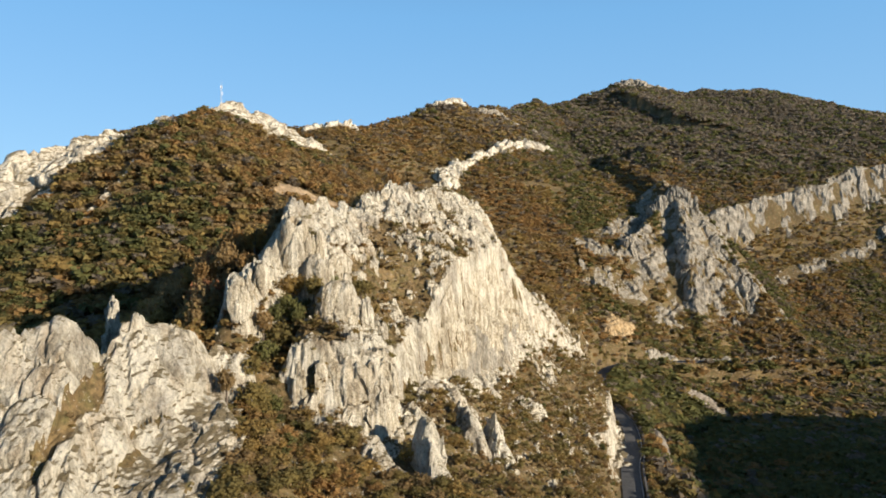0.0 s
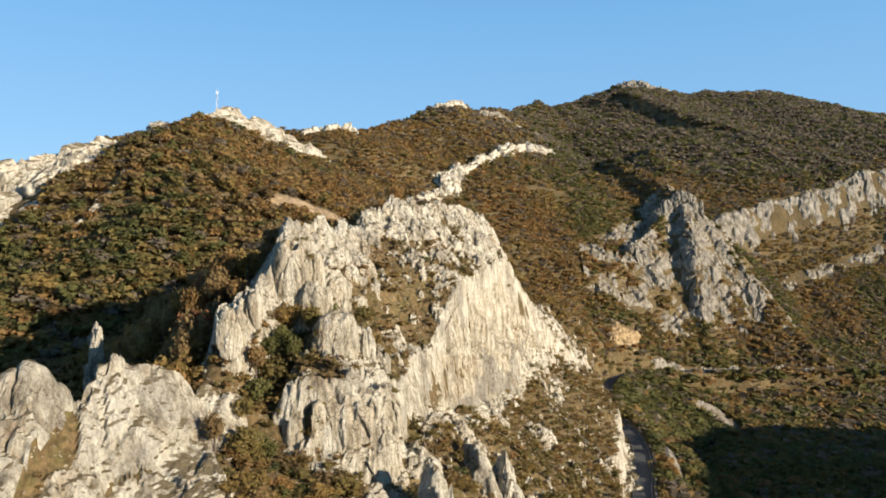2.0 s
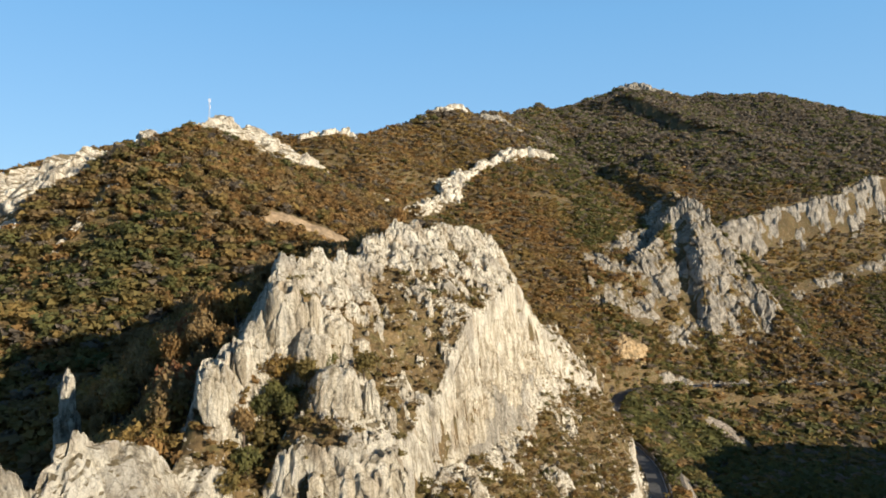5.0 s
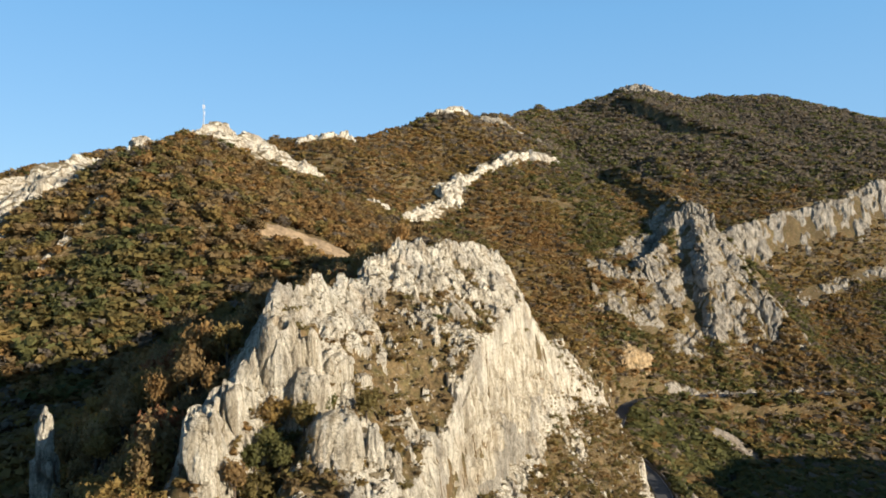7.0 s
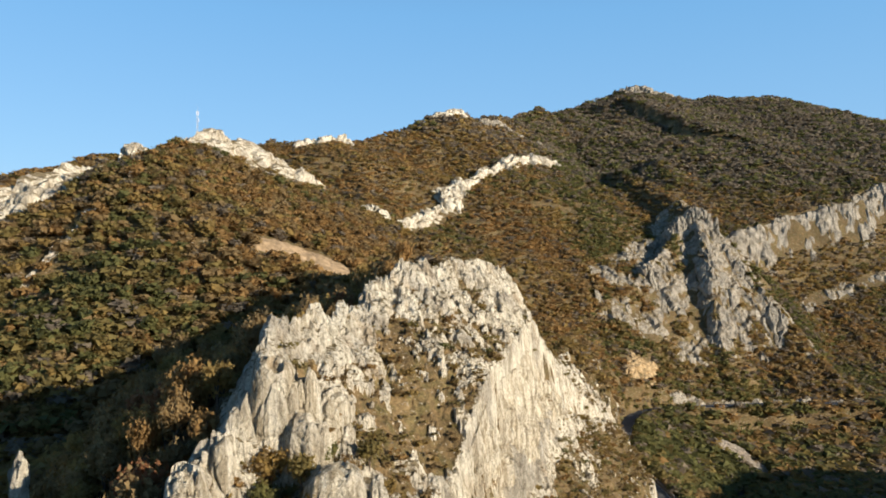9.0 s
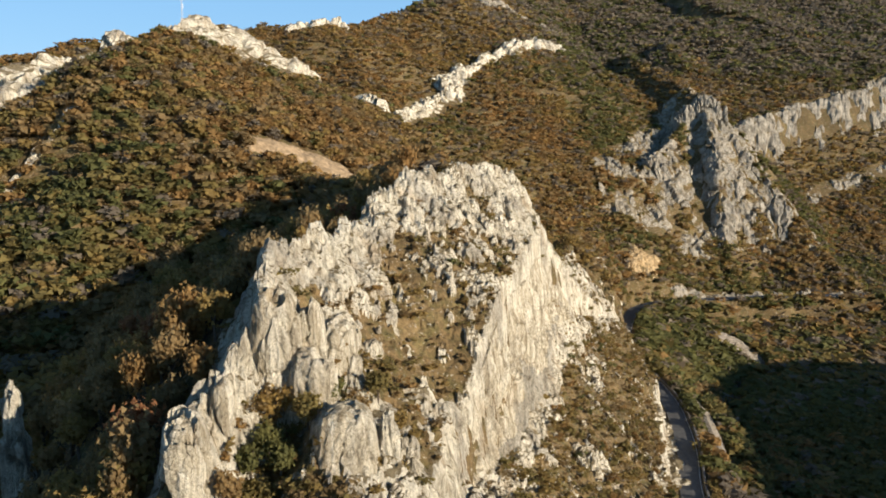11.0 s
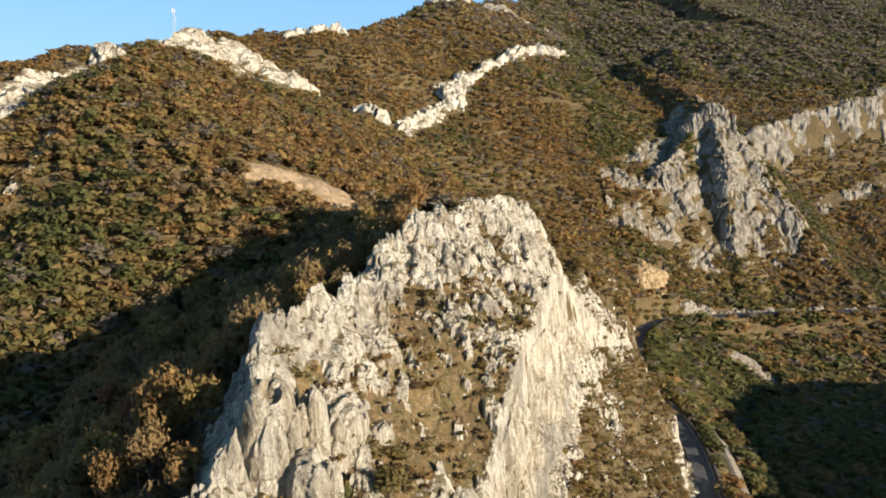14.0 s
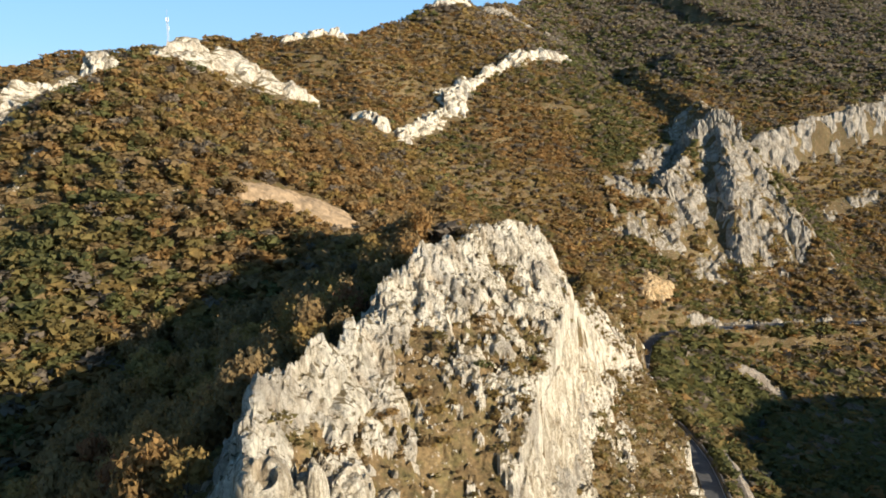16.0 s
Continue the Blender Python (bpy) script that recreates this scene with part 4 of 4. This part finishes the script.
def woods(name, label, x, y, rng, shape, size, kinds, tall=(1.5, 2.3)):
    """One object of many trees: for each place a crown from a small set, turned and scaled."""
    z = top_of(x, y)
    n = len(x)
    protos = [crown(rng, *shape) for _ in range(12)]
    pick = rng.integers(0, len(protos), n)
    turn = rng.uniform(0, 2 * math.pi, n)
    wide = size * rng.uniform(0.7, 1.3, n) * (1 + 0.75 * step01(z, 4, -8))
    high = wide * rng.uniform(*tall, n)
    q = np.stack([p[0] for p in protos])[pick]
    f = np.stack([p[1] for p in protos])[pick] + (np.arange(n) * q.shape[1])[:, None, None]
    c, s = np.cos(turn)[:, None], np.sin(turn)[:, None]
    v = np.stack([(q[..., 0] * c - q[..., 1] * s) * wide[:, None] + x[:, None], (q[..., 0] * s + q[..., 1] * c) * wide[:, None] + y[:, None], (q[..., 2] - 0.06) * high[:, None] + z[:, None]], -1).reshape(-1, 3)
    me = mesh_from(name, v, f.reshape(-1, 3), LEAVES, np.repeat(kinds, f.shape[1]), smooth=True)
    return tagged(new(name, me), label, "woods", kind="stuff")


def kinds_at(x, y, rng):
    """Which autumn colour a tree wears: stands of one colour, mixed at their edges, with haze painted as greyer leaves
    far off.
    """
    z = land(x, y)
    a = fbm(x / 40, y / 40, 0, 3, 401) + 0.33 * rng.normal(size=len(x))
    b = fbm(x / 55, y / 55, 0, 3, 402) + 0.30 * rng.normal(size=len(x))
    # dark green on the far right also puts haze and shade into the leaves
    green = 0.5 * step01(y, 560, 700) * step01(x, 40, 120) + 0.4 * step01(x, 190, 240) * step01(y, 470, 500) + 0.5 * step01(z, 14, 0) + 0.16 * step01(x, 50, 110) + 0.55 * np.exp(-(((x - 100) / 40) ** 2) - (((y - 545) / 70) ** 2)) + 0.22 * step01(z, 90, 55) * step01(x, -50, -75)
    k = np.where(a > 0.15, 1, np.where(a > -0.22, 4, 0))
    k = np.where(b + green > 0.30, 2, k)
    k = np.where(b + green > 0.60, 3, k)
    # some half-bare trees everywhere; the rise with distance paints haze into the woods
    grey_share = 0.10 + 0.45 * step01(y, 560, 720) + 0.15 * step01(x, 150, 220)
    return np.where(rng.random(len(x)) < grey_share, 6, k)


def scatter(rng, x0, x1, y0, y1, gap):
    x, y = np.meshgrid(np.arange(x0, x1, gap), np.arange(y0, y1, gap))
    x = (x + rng.uniform(-0.55, 0.55, x.shape) * gap).ravel()
    y = (y + rng.uniform(-0.55, 0.55, y.shape) * gap).ravel()
    k = (np.abs(x + 0.02 * y) < 0.66 * y + 35) & (along(x, y, MOUNT)[1] > -14)
    x, y = x[k], y[k]
    k = ~bare_at(x, y)
    return x[k], y[k]


def on_crag(x, y):
    """The crag, its foot and its sunny slope, where scrub grows instead of trees."""
    d, run = along(x, y, CRAG)[1:]
    return (d > -5) & (x < 66) & (y > 60) & (y < 318) & (run < 240) | (x > -75) & (x < 45) & (y < 112)


def near_slope(x, y):
    """The shaded slope beside the crag, whose trees stand singly."""
    return (along(x, y, CRAG)[1] < -4.5) & (x > -66) & (x < -8) & (y > 100) & (y < 204)


rng = np.random.default_rng(7)
x, y = scatter(rng, -230, 230, 70, 330, 2.5)
k = ~on_crag(x, y) & ~near_slope(x, y) & (np.hypot(x + 64.5, y - 141) > 6) & (rng.random(len(x)) < 0.75 + 0.6 * step01(fbm(x / 25, y / 25, 0, 3, 411), -0.3, 0.1))
x, y = x[k], y[k]
woods("near_woods", "mixed autumn woodland of russet, ochre and green crowns", x, y, rng, (4, 72, 0.25, 0.62, 0), 2.4 + 0.9 * step01(y, 300, 190), kinds_at(x, y, rng), (1.0, 1.4))
xa, ya = scatter(rng, -400, 460, 330, 640, 3.0)
xb, yb = scatter(rng, 55, 300, 330, 560, 3.0)
xc, yc = scatter(rng, 190, 440, 480, 660, 3.0)
x, y = np.r_[xa, xb, xc], np.r_[ya, yb, yc]
k = rng.random(len(x)) < 0.8 + 0.5 * step01(fbm(x / 30, y / 30, 0, 3, 412), -0.3, 0.2)
x, y = x[k], y[k]
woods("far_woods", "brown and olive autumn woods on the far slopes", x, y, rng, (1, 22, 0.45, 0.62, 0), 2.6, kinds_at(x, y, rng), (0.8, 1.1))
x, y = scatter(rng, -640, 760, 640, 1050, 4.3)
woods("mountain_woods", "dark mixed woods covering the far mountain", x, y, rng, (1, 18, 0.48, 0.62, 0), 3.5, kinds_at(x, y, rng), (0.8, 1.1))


# ---- trees and shrubs that stand singly ----
def limb(bm, a, b, ra, rb, sides=6):
    """A tapered round limb between two places."""
    a, b = Vector(a), Vector(b)
    q = (b - a).to_track_quat("Z", "Y")
    rings = []
    for p, r in ((a, ra), (b, rb)):
        rings.append([bm.verts.new(p + q @ Vector((r * math.cos(2 * math.pi * i / sides), r * math.sin(2 * math.pi * i / sides), 0))) for i in range(sides)])
    for i in range(sides):
        j = (i + 1) % sides
        bm.faces.new((rings[0][i], rings[0][j], rings[1][j], rings[1][i]))
    bm.faces.new(rings[1])


def part(name, bm, material, parent, label=""):
    me = bpy.data.meshes.new(name)
    bm.to_mesh(me)
    bm.free()
    me.materials.append(material)
    ob = new(name, me)
    ob.parent = parent
    return tagged(ob, label)


def make_tree(kind, label, rng, wide, high, leaves, category="tree", group=""):
    """A small broadleaved tree or shrub: a trunk with limbs, and a crown of lumps and loose leaves."""
    top = tagged(new(category, None), label, category, group)
    bm = bmesh.new()
    shrub = category == "shrub"
    fork = high * (0.08 if shrub else 0.3)
    if not shrub:
        limb(bm, (0, 0, -0.6), (0.05, 0.03, fork), high * 0.035, high * 0.026)
    for i in range(5):
        a = 2 * math.pi * (i + rng.random() * 0.6) / 5
        r = wide * rng.uniform(0.35, 0.75)
        limb(bm, (0.05, 0.03, fork if not shrub else -0.3), (r * math.cos(a), r * math.sin(a), high * rng.uniform(0.55, 0.85)), high * 0.02, high * 0.006, 5)
    part("trunk" if not shrub else "stems", bm, BARK, top)
    v, f = crown(rng, 14 if not shrub else 9, leaves, 0.11 if not shrub else 0.12, 0.74, 0.55)
    base = 0.16 if not shrub else -0.02
    v = np.stack([v[:, 0] * wide, v[:, 1] * wide, (base + (1 - base) * v[:, 2]) * high], 1)
    ob = new("crown", mesh_from("crown", v, f, [LEAVES[kind]], smooth=True))
    ob.parent = top
    return top


TREES = [
    (0, "russet-leaved tree on the shaded slope beside the crag"), (1, "ochre-yellow autumn tree on the slope beside the crag"), (2, "olive-green broadleaved tree beside the limestone crag"),
    (3, "dark green tree on the wooded slope", ), (4, "brown half-bare autumn tree on the slope"), (5, "red-leaved autumn tree beside the pale rocks"), (2, "yellowing green tree on the shaded slope"), (1, "golden autumn tree below the crag's crest"),
]
protos = [make_tree(k, label, rng, rng.uniform(2.0, 2.6), rng.uniform(5.8, 7.6), 620, "tree", "trees beside the crag") for k, label in TREES]
x, y = np.meshgrid(np.arange(-66, -8, 3.5), np.arange(100, 206, 3.5))
x = (x + rng.uniform(-1.9, 1.9, x.shape)).ravel()
y = (y + rng.uniform(-1.9, 1.9, y.shape)).ravel()
k = near_slope(x, y) & ~bare_at(x, y, 0.0) & (np.abs(x + 64.5) + np.abs(y - 141) > 8)
x, y = x[k], y[k]
z = land(x, y)
kinds = np.array([{0: 0, 1: 1, 2: 2, 3: 3, 4: 4, 6: 4}[int(v)] for v in kinds_at(x, y, rng)])
first = set()
for px, py, pz, kd in zip(x, y, z, kinds):
    choice = [i for i, (kk, _) in enumerate(TREES) if kk == kd]
    i = 5 if rng.random() < 0.03 else int(rng.choice(choice))
    s = rng.uniform(0.75, 1.25)
    m = pose(px, py, pz - 0.1, rng.uniform(-4, 4), rng.uniform(-4, 4), rng.uniform(0, 360))
    if i in first:
        ob = copy_thing(protos[i], m)
    else:
        ob = protos[i]
        first.add(i)
        ob.matrix_basis = m
    ob.scale = (s, s, s * rng.uniform(0.85, 1.15))
# the lit trees behind the white rib, and the ones in the cleft
for px, py, i, s in [(-44, 112, 7, 1.4), (-47.5, 109.5, 0, 1.4), (-41.5, 116, 1, 1.4), (-51, 106.5, 7, 1.3), (-39.5, 121, 4, 1.3), (-46, 116, 0, 1.3), (-43, 108.5, 4, 1.3), (-40.5, 125, 5, 1.2), (-49, 113, 1, 1.3), (-45.5, 105.5, 1, 1.2), (-40.8, 111.5, 0, 1.2), (-26.3, 128, 1, 0.85), (-28.0, 123, 3, 0.8), (-26.8, 120.5, 6, 0.9), (-28.2, 115.8, 3, 0.9), (-25.0, 123.5, 3, 0.9), (-29.2, 118.5, 4, 0.75), (-27.6, 111.5, 2, 0.8), (-23.0, 129.5, 4, 0.7), (-26.5, 125.5, 3, 0.9), (-20.2, 130.3, 3, 0.7), (-17.0, 131.0, 4, 0.6), (-22.5, 126.5, 6, 0.7), (-26.0, 113.0, 3, 0.7), (-13.2, 133.5, 1, 0.6), (-15.5, 136.5, 6, 0.7), (-29.5, 112.5, 2, 0.75), (-28.0, 107.0, 6, 0.9), (-31, 104.5, 4, 0.7)]:
    ob = copy_thing(protos[i], pose(px, py, float(top_of(np.array([px]), np.array([py]))[0]) - 0.3, 0, 0, 47 * px))
    ob.scale = (s, s, s)
for i, ob in enumerate(protos):
    if i not in first:
        ob.matrix_basis = pose(-55 + 3 * i, 170, float(land(np.array([-55.0 + 3 * i]), np.array([170.0]))[0]))

SHRUBS = [(4, "brown dry shrub on a rocky ledge"), (2, "olive-green shrub among limestone blocks"), (1, "ochre autumn shrub on the stony slope"), (0, "rust-red shrub on the stony slope"), (3, "dark green shrub in a rock cleft")]
bushes = [make_tree(k, label, rng, 1.35, 1.5, 420, "shrub", "shrubs on the crag") for k, label in SHRUBS]
x, y = np.meshgrid(np.arange(-36, 66, 1.6), np.arange(86, 312, 1.6))
x = (x + rng.uniform(-1.2, 1.2, x.shape)).ravel()
y = (y + rng.uniform(-1.2, 1.2, y.shape)).ravel()
k = on_crag(x, y) & ~bare_at(x, y, -0.15) & (rng.random(len(x)) < (0.5 + 0.5 * step01(fbm(x / 7, y / 7, 0, 3, 425), -0.3, 0.1)) * (1 - 0.6 * crag_zone(x, y) * step01(y, 118, 135)))
x, y = x[k], y[k]
order = np.argsort((y - 90) + 0.8 * np.abs(x + 8))
single, rest = order[:290], order[290:]
z = top_of(x, y)
shade = np.clip(2.0 * fbm(x / 14, y / 14, 0, 2, 421) + rng.normal(size=len(x)) * 1.1 + 1.7, 0, 4.99).astype(int)
first = set()
for n in single:
    i = int(shade[n])
    s = rng.uniform(0.65, 1.75)
    m = pose(x[n], y[n], z[n] - 0.1, rng.uniform(-8, 8), rng.uniform(-8, 8), rng.uniform(0, 360))
    if i in first:
        ob = copy_thing(bushes[i], m)
    else:
        ob = bushes[i]
        first.add(i)
        ob.matrix_basis = m
    ob.scale = (s, s, s * rng.uniform(0.8, 1.2))
bush_kind = np.array([k for k, _ in SHRUBS])
if len(rest):
    woods("slope_scrub", "brown and ochre scrub covering the stony slope", x[rest], y[rest], rng, (3, 62, 0.2, 0.62, 0), 1.5, bush_kind[shade[rest]], (0.9, 1.4))
x, y = scatter(rng, -75, 66, 62, 316, 1.6)
k = on_crag(x, y) & (rng.random(len(x)) < 0.5)
x, y = x[k], y[k]
woods("grass_tufts", "tufts of dry brown grass and low scrub", x, y, rng, (1, 14, 0.5), 0.6, rng.choice([4, 4, 1, 2], len(x)), (0.7, 1.3))

# stones that have come down from the crag
x, y = scatter(rng, -40, 62, 84, 300, 1.15)
k = on_crag(x, y) & (rng.random(len(x)) < 0.5 * step01(fbm(x / 6, y / 6, 0, 3, 431), -0.1, 0.35))
x, y = x[k], y[k]
size = 0.12 + 0.5 * rng.random(len(x)) ** 3
v = ICO[None] * (1 + 0.3 * rng.normal(size=(len(x), len(ICO), 1))).clip(0.5, 1.5) * size[:, None, None] * rng.uniform(0.6, 1.4, (len(x), 1, 3))
v = v + np.stack([x, y, top_of(x, y) + 0.1], 1)[:, None]
f = ICO_F[None] + (np.arange(len(x)) * len(ICO))[:, None, None]
tagged(new("stones", mesh_from("stones", v.reshape(-1, 3), f.reshape(-1, 3), [LIMESTONE])), "loose pale limestone stones on the slope", "stones", kind="stuff")

# the mast on the hilltop
mast = tagged(new("radio_mast", None), "slim steel radio mast with white aerials on the hilltop", "mast")
STEEL = make_plain("galvanised_steel", (0.45, 0.46, 0.48), 0.5, 0.7)
WHITE = make_plain("white_plastic", (0.75, 0.76, 0.78), 0.5)
bm = bmesh.new()
for i in range(3):
    a = 2 * math.pi * i / 3
    limb(bm, (0.32 * math.cos(a), 0.32 * math.sin(a), -1), (0.2 * math.cos(a), 0.2 * math.sin(a), 10), 0.05, 0.04)
for n in range(16):
    for i in range(3):
        a, b = 2 * math.pi * i / 3, 2 * math.pi * (i + 1) / 3
        r, r2 = 0.32 - 0.007 * n, 0.31 - 0.007 * n
        limb(bm, (r * math.cos(a), r * math.sin(a), n * 0.62), (r2 * math.cos(b), r2 * math.sin(b), n * 0.62 + 0.62), 0.022, 0.022, 4)
part("lattice", bm, STEEL, mast)
for i, h in ((0, 9.3), (1, 9.3), (2, 9.3), (0, 6.8)):
    bm = bmesh.new()
    bmesh.ops.create_cube(bm, size=1)
    bmesh.ops.bevel(bm, geom=bm.edges[:], offset=0.12, segments=2, affect="EDGES")
    a = 2 * math.pi * i / 3
    for v in bm.verts:
        v.co = Vector((v.co.x * 0.2 + 0.4 * math.cos(a), v.co.y * 0.2 + 0.4 * math.sin(a), v.co.z * 1.3 + h))
    part("aerial", bm, WHITE, mast)
bm = bmesh.new()
limb(bm, (0, 0, 9.8), (0, 0, 12.4), 0.05, 0.02)
part("whip", bm, STEEL, mast)
mast.location = (-94.4, 310.5, float(land(np.array([-94.4]), np.array([310.5]))[0]) - 0.2)
